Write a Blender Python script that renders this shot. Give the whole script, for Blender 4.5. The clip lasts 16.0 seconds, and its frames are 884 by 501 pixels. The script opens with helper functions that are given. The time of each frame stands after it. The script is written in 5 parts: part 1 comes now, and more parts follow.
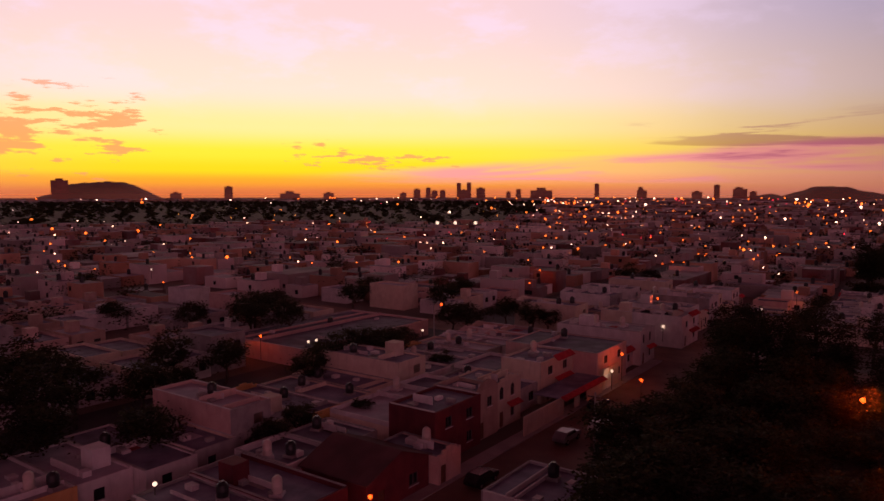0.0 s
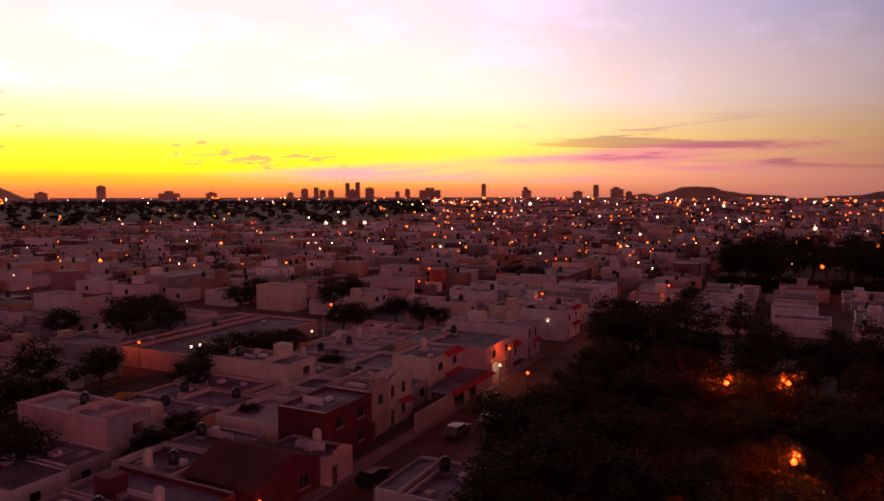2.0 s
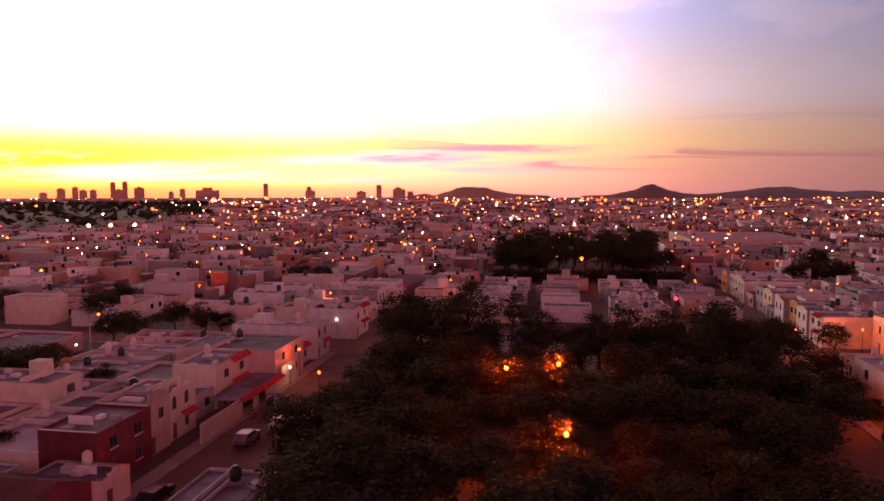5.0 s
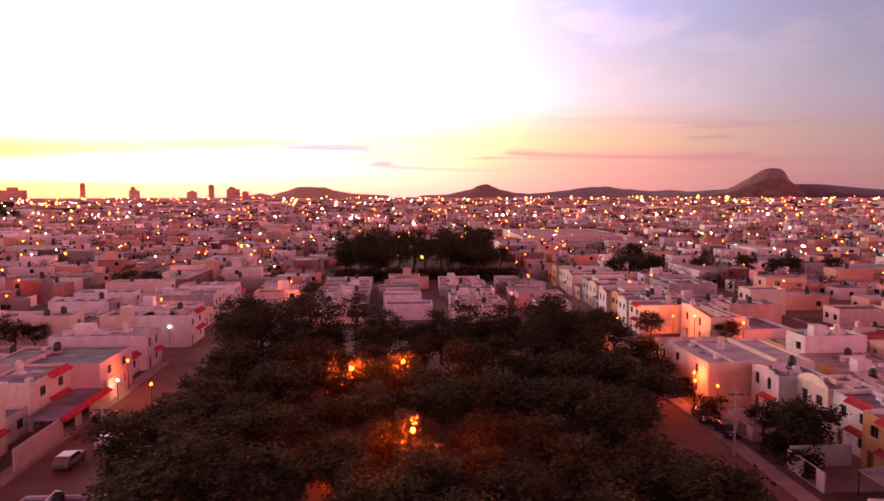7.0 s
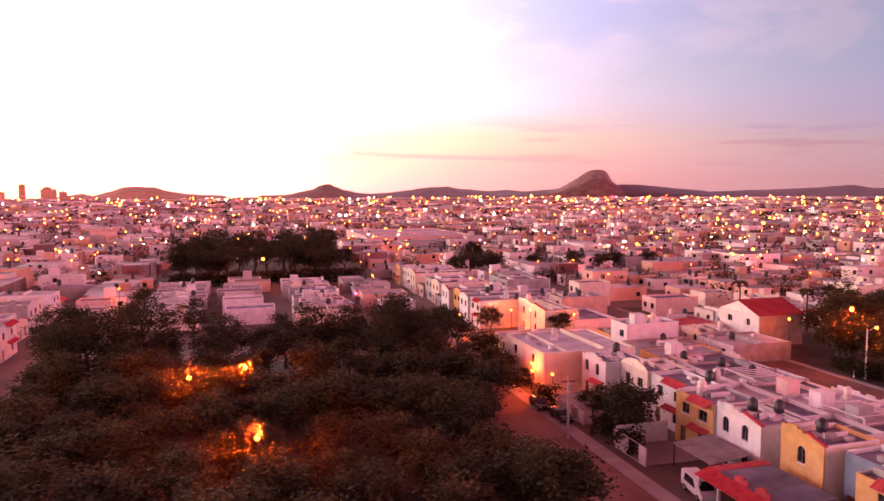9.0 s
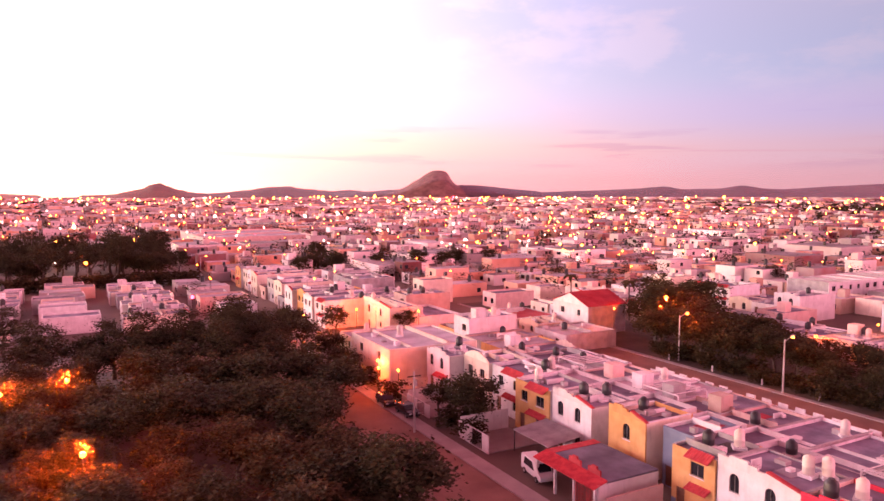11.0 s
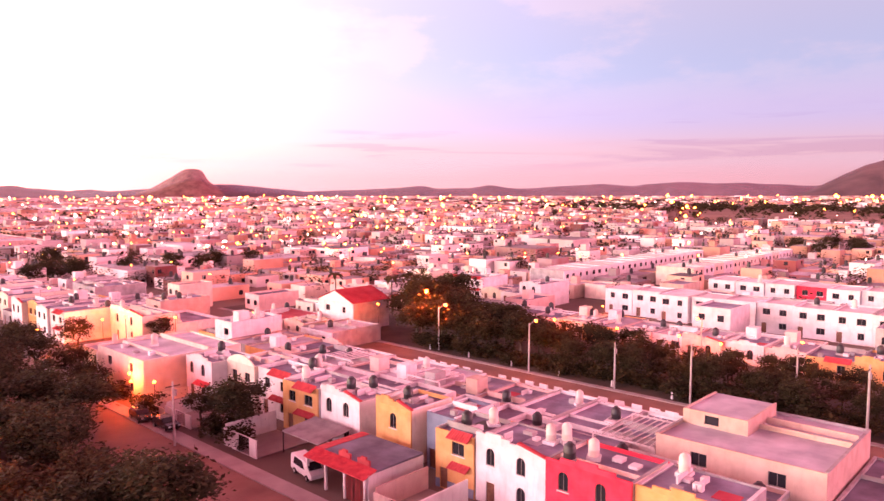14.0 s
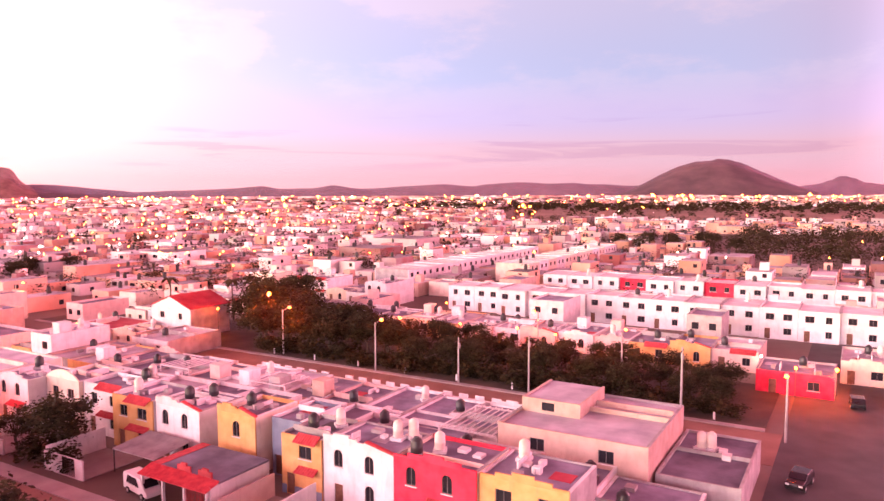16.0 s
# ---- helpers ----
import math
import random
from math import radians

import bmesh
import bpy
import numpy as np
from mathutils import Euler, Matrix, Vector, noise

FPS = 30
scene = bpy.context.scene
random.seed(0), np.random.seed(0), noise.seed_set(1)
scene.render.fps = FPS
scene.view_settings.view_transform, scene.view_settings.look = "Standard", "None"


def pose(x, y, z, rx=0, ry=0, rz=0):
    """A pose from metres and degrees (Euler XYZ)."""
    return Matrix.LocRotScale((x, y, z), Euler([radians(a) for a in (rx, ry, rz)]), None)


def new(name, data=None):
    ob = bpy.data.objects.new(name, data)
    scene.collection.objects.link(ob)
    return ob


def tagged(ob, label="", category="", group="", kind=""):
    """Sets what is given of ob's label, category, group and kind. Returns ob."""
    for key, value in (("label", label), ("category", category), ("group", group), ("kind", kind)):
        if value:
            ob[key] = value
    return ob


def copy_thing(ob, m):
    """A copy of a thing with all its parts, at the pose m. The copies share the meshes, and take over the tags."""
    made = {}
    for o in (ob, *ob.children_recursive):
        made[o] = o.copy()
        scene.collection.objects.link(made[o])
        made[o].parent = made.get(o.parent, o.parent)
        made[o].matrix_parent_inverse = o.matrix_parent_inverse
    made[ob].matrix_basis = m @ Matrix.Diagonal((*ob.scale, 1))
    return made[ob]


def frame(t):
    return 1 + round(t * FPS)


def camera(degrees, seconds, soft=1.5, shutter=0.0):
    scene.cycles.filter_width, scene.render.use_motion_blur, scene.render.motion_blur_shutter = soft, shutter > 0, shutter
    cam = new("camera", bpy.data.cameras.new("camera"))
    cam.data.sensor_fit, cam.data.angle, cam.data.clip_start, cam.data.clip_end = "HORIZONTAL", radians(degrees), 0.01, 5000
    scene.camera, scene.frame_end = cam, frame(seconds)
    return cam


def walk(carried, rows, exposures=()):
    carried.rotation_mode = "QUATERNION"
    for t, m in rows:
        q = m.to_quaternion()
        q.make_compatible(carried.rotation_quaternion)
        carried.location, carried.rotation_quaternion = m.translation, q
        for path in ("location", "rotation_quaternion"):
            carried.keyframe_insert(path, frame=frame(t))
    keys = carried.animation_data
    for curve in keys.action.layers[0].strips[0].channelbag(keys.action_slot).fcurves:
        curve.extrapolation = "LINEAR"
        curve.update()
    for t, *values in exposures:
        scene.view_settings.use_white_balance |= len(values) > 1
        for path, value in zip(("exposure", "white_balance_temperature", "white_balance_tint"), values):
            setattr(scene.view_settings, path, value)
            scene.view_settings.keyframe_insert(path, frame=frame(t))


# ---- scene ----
cam = camera(63.55, 16.0, soft=1.5)
# seconds, x, y, z, yaw, pitch, roll: a hovering drone that turns to its right
ROWS = [
    (0, 0.00, -0.00, 30.00, -0.00, -4.60, -0.00),
    (0.5, 0.01, -0.14, 29.96, -2.17, -4.61, -0.04),
    (1, 0.05, -0.31, 29.97, -4.34, -4.61, 0.00),
    (1.5, 0.08, -0.31, 29.92, -6.55, -4.61, -0.04),
    (2, 0.04, -0.18, 29.82, -8.86, -4.61, -0.02),
    (2.5, -0.02, -0.02, 29.70, -11.54, -4.61, -0.05),
    (3, -0.09, 0.02, 29.60, -14.26, -4.58, -0.01),
    (3.5, -0.14, -0.00, 29.55, -17.01, -4.59, 0.01),
    (4, -0.15, 0.01, 29.53, -19.86, -4.60, -0.02),
    (6.5, -0.62, 0.33, 29.47, -35.71, -4.62, -0.08),
    (7, -0.64, 0.31, 29.47, -38.85, -4.64, -0.12),
    (7.5, -0.67, 0.26, 29.49, -41.98, -4.65, -0.15),
    (8, -0.74, 0.22, 29.50, -45.11, -4.66, -0.17),
    (8.5, -0.81, 0.18, 29.48, -48.23, -4.66, -0.16),
    (9, -0.85, 0.15, 29.50, -51.39, -4.67, -0.20),
    (11.5, -0.96, 0.18, 29.10, -67.03, -4.67, -0.06),
    (12, -1.05, 0.20, 29.07, -70.14, -4.67, -0.12),
    (12.5, -1.14, 0.14, 29.06, -73.21, -4.69, -0.13),
    (13, -1.21, 0.08, 29.04, -76.53, -4.71, -0.12),
    (13.5, -1.29, 0.08, 29.04, -79.66, -4.72, -0.17),
    (14, -1.36, 0.08, 29.00, -82.78, -4.75, -0.14),
    (14.5, -1.41, 0.03, 28.94, -85.88, -4.74, -0.19),
    (15, -1.44, 0.01, 28.91, -88.80, -4.75, -0.24),
    (15.5, -1.46, -0.01, 28.91, -91.89, -4.77, -0.22),
    (16, -1.54, -0.01, 28.94, -95.22, -4.78, -0.24),
]
walk(cam, [(t, pose(x, y, z, 0, 0, yaw) @ pose(0, 0, 0, 90 + pitch) @ pose(0, 0, 0, 0, 0, roll))
           for t, x, y, z, yaw, pitch, roll in ROWS],
     [(t, stops, 6600, 45.5) for t, stops in ((0, -4.45), (2, -4.05), (3.5, -3.5), (4.2, -3.15), (6.3, -2.2), (7, -1.88), (8, -1.48), (9, -1.16), (11.3, -0.56), (12.5, -0.34), (16, -0.13))])

# ---- light: the sky after sunset ----
world = bpy.data.worlds.new("dusk_sky")
scene.world = world
world.use_nodes = True
wt = world.node_tree
wt.nodes.clear()


def wnode(kind, **values):
    n = wt.nodes.new(kind)
    for key, value in values.items():
        n.inputs[int(key[1:])].default_value = value
    return n


def wmath(op, a, b=None, clamp=False):
    n = wt.nodes.new("ShaderNodeMath")
    n.operation, n.use_clamp = op, clamp
    for i, v in enumerate((a, b)):
        if v is None:
            continue
        if isinstance(v, (int, float)):
            n.inputs[i].default_value = v
        else:
            wt.links.new(v, n.inputs[i])
    return n.outputs[0]


def wramp(fac, stops):
    n = wt.nodes.new("ShaderNodeValToRGB")
    n.color_ramp.interpolation = "EASE"
    while len(n.color_ramp.elements) < len(stops):
        n.color_ramp.elements.new(0.5)
    for e, (p, c) in zip(n.color_ramp.elements, stops):
        e.position, e.color = p, (*c, 1)
    wt.links.new(fac, n.inputs[0])
    return n.outputs[0]


def wmix(blend, fac, a, b):
    n = wt.nodes.new("ShaderNodeMix")
    n.data_type, n.blend_type = "RGBA", blend
    for i, v in ((0, fac), (6, a), (7, b)):
        if isinstance(v, (int, float)):
            n.inputs[i].default_value = v
        elif isinstance(v, tuple):
            n.inputs[i].default_value = (*v, 1)
        else:
            wt.links.new(v, n.inputs[i])
    return n.outputs[2]


SUNSET = -12.0  # where the sun went down, degrees to the right of +y
coord = wnode("ShaderNodeTexCoord")
sep = wnode("ShaderNodeSeparateXYZ")
wt.links.new(coord.outputs["Generated"], sep.inputs[0])
dx, dy, dz = sep.outputs
elev = wmath("MULTIPLY", wmath("ARCSINE", dz), 180 / math.pi)
azim = wmath("MULTIPLY", wmath("ARCTAN2", dx, dy), 180 / math.pi)
off = wmath("ABSOLUTE", wmath("SUBTRACT", azim, SUNSET))
off = wmath("MINIMUM", off, wmath("SUBTRACT", 360, off))
up = wmath("DIVIDE", wmath("MAXIMUM", elev, 0), 45, True)
# height ramps: towards the sunset, to its side, away from it (45 degrees of height)
west = wramp(up, [(0, (1, .28, .06)), (.022, (1, .46, .02)), (.04, (1, .80, .004)), (.07, (1, .92, .03)), (.115, (1, .94, .30)), (.18, (1, .90, .62)), (.33, (1, .83, .70)), (.6, (1, .085, .14))])
side = wramp(up, [(0, (1, .42, .30)), (.04, (1, .46, .28)), (.09, (1, .64, .30)), (.17, (.92, .80, .70)), (.32, (.62, .72, 1.0)), (.6, (1, .085, .145))])
east = wramp(up, [(0, (.98, .60, .56)), (.06, (.94, .72, .76)), (.13, (.74, .74, .98)), (.2, (.62, .78, 1.0)), (.34, (.76, .83, 1.0)), (.6, (1, .09, .15))])
back = wramp(up, [(0, (.8, .40, .50)), (.12, (1, .34, .38)), (.35, (1, .24, .28)), (.6, (1, .09, .15))])  # the pink belt opposite the sunset


def smooth(x, lo, hi):
    n = wt.nodes.new("ShaderNodeMapRange")
    n.interpolation_type = "SMOOTHSTEP"
    n.inputs[1].default_value, n.inputs[2].default_value = lo, hi
    wt.links.new(x, n.inputs[0])
    return n.outputs[0]


tint = wmix("MIX", smooth(off, 8, 66), west, side)
tint = wmix("MIX", smooth(off, 50, 112), tint, east)
tint = wmix("MIX", smooth(off, 126, 168), tint, back)
# brightness falls away from the sunset
n = wt.nodes.new("ShaderNodeFloatCurve")
curve = n.mapping.curves[0]
for p, v in ((0, 1.0), (.10, .97), (.20, .68), (.28, .40), (.34, .20), (.40, .118), (.46, .079), (.55, .053), (.75, .040), (1, .036)):
    curve.points.new(p, v).handle_type = "AUTO_CLAMPED"
curve.points.remove(curve.points[0])
n.mapping.update()
wt.links.new(wmath("DIVIDE", off, 180, True), n.inputs[1])
glow = wmath("MULTIPLY", n.outputs[0], 22.0)
high = smooth(elev, 15, 33)
fade = wmath("SUBTRACT", 1, wmath("MULTIPLY", smooth(elev, 4, 15), 0.12))
level = wmath("ADD", wmath("MULTIPLY", wmath("MULTIPLY", glow, fade), wmath("SUBTRACT", 1, high)), wmath("MULTIPLY", high, 0.74))
sky_col = tint
# thin streaks of cloud low over the horizon and a soft veil higher up
vec = wnode("ShaderNodeCombineXYZ")
wt.links.new(wmath("MULTIPLY", azim, 0.055), vec.inputs[0])
wt.links.new(wmath("MULTIPLY", elev, 0.75), vec.inputs[1])
streak = wnode("ShaderNodeTexNoise", _2=1.1, _3=5.0, _4=0.55)
streak.inputs[8].default_value = 0.6
wt.links.new(vec.outputs[0], streak.inputs[0])
# a pink bank along the horizon, rising away from the sunset, with darker streaks in it
top = wmath("MINIMUM", wmath("ADD", wmath("MULTIPLY", azim, 0.062), 2.2), 4.0)
bank = wmath("MULTIPLY", smooth(elev, .5, 1.2), wmath("SUBTRACT", 1, smooth(wmath("SUBTRACT", elev, top), -.5, .2)))
bank = wmath("MULTIPLY", bank, smooth(azim, -14, 2))
bank = wmath("MULTIPLY", bank, wmath("SUBTRACT", 1, wmath("MULTIPLY", smooth(azim, 26, 46), .9)))
body = wmath("ADD", wmath("MULTIPLY", smooth(streak.outputs[0], .42, .56), .6), .35)
sky_col = wmix("MIX", wmath("MULTIPLY", bank, body), sky_col, (1, .39, .33))
thin = wmath("MULTIPLY", smooth(streak.outputs[0], .54, .62), wmath("MULTIPLY", smooth(elev, 1.4, 2.4), wmath("SUBTRACT", 1, smooth(elev, 4.2, 6.5))))
thin = wmath("MULTIPLY", thin, wmath("MULTIPLY", smooth(azim, 6, 24), wmath("SUBTRACT", .8, wmath("MULTIPLY", smooth(azim, 34, 60), .55))))
sky_col = wmix("MIX", thin, sky_col, wmix("MULTIPLY", 1.0, sky_col, (.58, .40, .72)))


def around(az0, el0, half, tall):
    """A soft patch of sky, 1 at its middle."""
    a = wmath("POWER", wmath("DIVIDE", wmath("ABSOLUTE", wmath("SUBTRACT", azim, az0)), half), 2)
    e = wmath("POWER", wmath("DIVIDE", wmath("ABSOLUTE", wmath("SUBTRACT", elev, el0)), tall), 2)
    return wmath("SUBTRACT", 1, wmath("ADD", a, e), True)


# small torn clouds near the sunset
vec3 = wnode("ShaderNodeCombineXYZ")
wt.links.new(wmath("MULTIPLY", azim, 0.16), vec3.inputs[0])
wt.links.new(wmath("MULTIPLY", elev, 0.8), vec3.inputs[1])
torn = wnode("ShaderNodeTexNoise", _2=1.7, _3=6.0, _4=0.6)
wt.links.new(vec3.outputs[0], torn.inputs[0])
patch = wmath("MAXIMUM", wmath("MAXIMUM", around(-27.5, 4.6, 7, 4.2), around(-9.6, 3.0, 5, 1.5)), wmath("MULTIPLY", around(-3, 2.6, 7, 1.0), .8))
torn_f = smooth(wmath("ADD", torn.outputs[0], wmath("MULTIPLY", patch, .15)), .62, .68)
sky_col = wmix("MIX", wmath("MULTIPLY", wmath("MULTIPLY", torn_f, smooth(patch, 0, .25)), .85), sky_col, (.98, .40, .12))
vec2 = wnode("ShaderNodeCombineXYZ")
wt.links.new(wmath("MULTIPLY", azim, 0.09), vec2.inputs[0])
wt.links.new(wmath("MULTIPLY", elev, 0.22), vec2.inputs[1])
veil = wnode("ShaderNodeTexNoise", _2=1.0, _3=6.0, _4=0.6)
wt.links.new(vec2.outputs[0], veil.inputs[0])
veil_f = wmath("MULTIPLY", smooth(veil.outputs[0], .47, .62), smooth(elev, 4, 13))
sky_col = wmix("MIX", wmath("MULTIPLY", veil_f, 0.55), sky_col, (1.0, .93, 1.0))
below = smooth(elev, -3, 0)
sky_col = wmix("MIX", below, (.05, .04, .045), sky_col)
sky_back = wnode("ShaderNodeBackground")
wt.links.new(sky_col, sky_back.inputs[0])
wt.links.new(level, sky_back.inputs[1])
nishita = wt.nodes.new("ShaderNodeTexSky")
nishita.sky_type = "NISHITA"
nishita.sun_disc = False
nishita.sun_elevation, nishita.sun_rotation = radians(0.5), radians(SUNSET)
day_back = wnode("ShaderNodeBackground", _1=0.03)
wt.links.new(nishita.outputs[0], day_back.inputs[0])
both = wt.nodes.new("ShaderNodeAddShader")
wt.links.new(sky_back.outputs[0], both.inputs[0])
wt.links.new(day_back.outputs[0], both.inputs[1])
out = wt.nodes.new("ShaderNodeOutputWorld")
wt.links.new(both.outputs[0], out.inputs[0])

# ---- materials ----
def material(name, rough=0.85, metal=0.0):
    m = bpy.data.materials.new(name)
    m.use_nodes = True
    b = m.node_tree.nodes["Principled BSDF"]
    b.inputs["Roughness"].default_value, b.inputs["Metallic"].default_value = rough, metal
    return m, m.node_tree, b


def surface(name, a, b, size=1.5, fine=14.0, vary=0.12, bump=0.25, rough=0.85, metal=0.0, island=False, stain=None):
    """A weathered surface between two colours, with stains at one scale and grain at another; pieces differ in brightness."""
    m, nt, bsdf = material(name, rough, metal)
    nodes, links = nt.nodes, nt.links
    co = nodes.new("ShaderNodeTexCoord")
    info = nodes.new("ShaderNodeObjectInfo")
    geo = nodes.new("ShaderNodeNewGeometry")
    pick = geo.outputs["Random Per Island"] if island else info.outputs["Random"]
    shift = nodes.new("ShaderNodeVectorMath")
    shift.operation = "ADD"
    links.new(co.outputs["Object"], shift.inputs[0])
    links.new(info.outputs["Random"], shift.inputs[1])
    big = nodes.new("ShaderNodeTexNoise")
    big.inputs["Scale"].default_value, big.inputs["Detail"].default_value = 1 / size, 5
    links.new(shift.outputs[0], big.inputs["Vector"])
    ramp = nodes.new("ShaderNodeValToRGB")
    ramp.color_ramp.elements[0].position, ramp.color_ramp.elements[0].color = .35, (*a, 1)
    ramp.color_ramp.elements[1].position, ramp.color_ramp.elements[1].color = .68, (*b, 1)
    links.new(big.outputs[0], ramp.inputs[0])
    small = nodes.new("ShaderNodeTexNoise")
    small.inputs["Scale"].default_value, small.inputs["Detail"].default_value = fine, 4
    links.new(co.outputs["Object"], small.inputs["Vector"])
    hsv = nodes.new("ShaderNodeHueSaturation")
    links.new(ramp.outputs[0], hsv.inputs["Color"])
    rng = nodes.new("ShaderNodeMapRange")
    rng.inputs[3].default_value, rng.inputs[4].default_value = 1 - vary, 1 + vary
    links.new(pick, rng.inputs[0])
    grain = nodes.new("ShaderNodeMath")
    grain.operation = "MULTIPLY_ADD"
    grain.inputs[1].default_value = 0.25
    links.new(small.outputs[0], grain.inputs[0])
    links.new(rng.outputs[0], grain.inputs[2])
    sub = nodes.new("ShaderNodeMath")
    sub.operation = "SUBTRACT"
    sub.inputs[1].default_value = 0.125
    links.new(grain.outputs[0], sub.inputs[0])
    links.new(sub.outputs[0], hsv.inputs["Value"])
    col = hsv.outputs[0]
    if stain:
        # vertical runs of dirt
        mp = nodes.new("ShaderNodeMapping")
        mp.inputs["Scale"].default_value = (1.4, 1.4, 0.3)
        links.new(shift.outputs[0], mp.inputs[0])
        st = nodes.new("ShaderNodeTexNoise")
        st.inputs["Scale"].default_value, st.inputs["Detail"].default_value = 1.3, 6
        links.new(mp.outputs[0], st.inputs["Vector"])
        sr = nodes.new("ShaderNodeMapRange")
        sr.inputs[1].default_value, sr.inputs[2].default_value, sr.inputs[4].default_value = .55, .85, .3
        links.new(st.outputs[0], sr.inputs[0])
        mx = nodes.new("ShaderNodeMix")
        mx.data_type = "RGBA"
        links.new(sr.outputs[0], mx.inputs[0])
        links.new(col, mx.inputs[6])
        mx.inputs[7].default_value = (*stain, 1)
        col = mx.outputs[2]
    links.new(col, bsdf.inputs["Base Color"])
    if bump:
        bp = nodes.new("ShaderNodeBump")
        bp.inputs["Strength"].default_value, bp.inputs["Distance"].default_value = bump, 0.02
        links.new(small.outputs[0], bp.inputs["Height"])
        links.new(bp.outputs[0], bsdf.inputs["Normal"])
    return m


def lamp_mat(name, colour, strength):
    m, nt, b = material(name)
    b.inputs["Base Color"].default_value = (*colour, 1)
    b.inputs["Emission Color"].default_value = (*colour, 1)
    b.inputs["Emission Strength"].default_value = strength
    return m


GRIME = (.16, .13, .12)
WHITE = surface("white_stucco", (.62, .59, .59), (.77, .74, .74), stain=GRIME)
CREAM = surface("cream_stucco", (.66, .55, .44), (.78, .68, .56), stain=GRIME)
PINKISH = surface("pink_stucco", (.62, .42, .38), (.72, .54, .48), stain=GRIME)
YELLOW = surface("ochre_stucco", (.60, .31, .10), (.72, .42, .17), stain=GRIME)
CRIMSON = surface("crimson_stucco", (.62, .02, .05), (.74, .05, .09), stain=(.2, .03, .03))
MAROON = surface("maroon_stucco", (.13, .02, .03), (.20, .035, .042), stain=(.08, .03, .03))
BLUE = surface("slate_blue_stucco", (.15, .19, .27), (.22, .27, .36), stain=GRIME)
GREY = surface("bare_concrete", (.30, .28, .28), (.44, .42, .42), stain=(.12, .1, .1))
TAN = surface("tan_stucco", (.46, .33, .27), (.58, .43, .36), stain=GRIME)
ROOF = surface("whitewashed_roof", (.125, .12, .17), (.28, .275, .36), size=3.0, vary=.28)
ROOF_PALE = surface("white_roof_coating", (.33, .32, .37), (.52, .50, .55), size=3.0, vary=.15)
ROOF_WHITE = surface("bright_white_roof_coating", (.55, .53, .54), (.74, .71, .71), size=3.0, vary=.1)
ROOF_RED = surface("red_roof_coating", (.32, .03, .045), (.46, .065, .075), size=2.5, vary=.2)
ROOF_DARK = surface("dark_roof_sheet", (.09, .05, .05), (.17, .085, .08), size=2.5, vary=.2)
TILE = surface("clay_tile", (.42, .04, .05), (.60, .08, .08), size=.6, vary=.25, bump=.4)
GLASS, _nt, _b = material("window_glass", 0.08)
_b.inputs["Base Color"].default_value = (.02, .022, .028, 1)
_b.inputs["Specular IOR Level"].default_value = 0.6
FRAME = surface("window_metal", (.10, .09, .09), (.2, .18, .17), rough=.5)
WFRAME = surface("white_window_metal", (.6, .6, .6), (.75, .75, .75), rough=.5)
WOOD = surface("door_wood", (.12, .05, .03), (.2, .09, .05), size=.4, rough=.6)
IRON = surface("dark_ironwork", (.03, .03, .03), (.06, .05, .05), rough=.6)
TANK_B = surface("black_tank_plastic", (.02, .02, .022), (.045, .045, .05), rough=.45)
TANK_W = surface("pale_tank_plastic", (.62, .52, .46), (.74, .66, .60), rough=.5)
ASPHALT = surface("worn_asphalt", (.045, .042, .043), (.085, .08, .08), size=6, fine=8)
STREET = surface("dusty_concrete_street", (.19, .105, .075), (.29, .17, .125), size=5, fine=6)
PAVE = surface("pavement_concrete", (.30, .26, .25), (.42, .38, .36), size=3)
SOIL = surface("park_soil", (.05, .035, .025), (.11, .075, .05), size=6, fine=3)
GROUND = surface("dry_ground", (.10, .075, .06), (.20, .15, .12), size=40, fine=.6)
FIELD = surface("dry_field", (.14, .08, .05), (.22, .13, .09), size=60, fine=.3)
LEAF = surface("dark_foliage", (.034, .031, .017), (.070, .062, .030), size=2.5, fine=3, vary=.45, island=True, bump=0, rough=.7)
LEAF_DRY = surface("olive_foliage", (.052, .040, .019), (.105, .076, .036), size=2.5, fine=3, vary=.45, island=True, bump=0, rough=.7)
BARK = surface("bark", (.05, .035, .025), (.10, .075, .055), size=.4, bump=.6)
POLE = surface("pole_concrete", (.32, .30, .29), (.45, .42, .40))
PAINT_WHITE = surface("white_car_paint", (.72, .72, .72), (.8, .8, .8), rough=.3, bump=0)
PAINT_DARK = surface("dark_car_paint", (.015, .015, .018), (.03, .03, .034), rough=.25, bump=0)
PAINT_GREY = surface("silver_car_paint", (.25, .25, .26), (.34, .34, .35), rough=.3, bump=0)
RUBBER = surface("rubber", (.015, .015, .015), (.03, .03, .03))
HILL = surface("hill_scrub", (.070, .044, .058), (.13, .080, .095), size=90, fine=.08, vary=.1)
ROCK = surface("rock_face", (.14, .07, .06), (.28, .15, .13), size=40, fine=.1)
# tower concrete with the red of the sunset haze put into its colour
TOWER = surface("tower_concrete_haze_red", (.26, .10, .09), (.36, .16, .14), size=20)
CITY = surface("far_house_walls", (.44, .37, .36), (.80, .70, .67), size=30, fine=.5, vary=.5, island=True, bump=0)
CITY_WARM = surface("far_tan_walls", (.44, .22, .14), (.66, .42, .32), size=14, fine=.5, vary=.4, island=True, bump=0)
CITY_DULL = surface("far_brick_walls", (.26, .07, .06), (.30, .24, .24), size=9, fine=.5, vary=.5, island=True, bump=0)
CITY_ROOF = surface("far_house_roofs", (.18, .16, .18), (.44, .39, .43), size=12, fine=.5, vary=.5, island=True, bump=0)
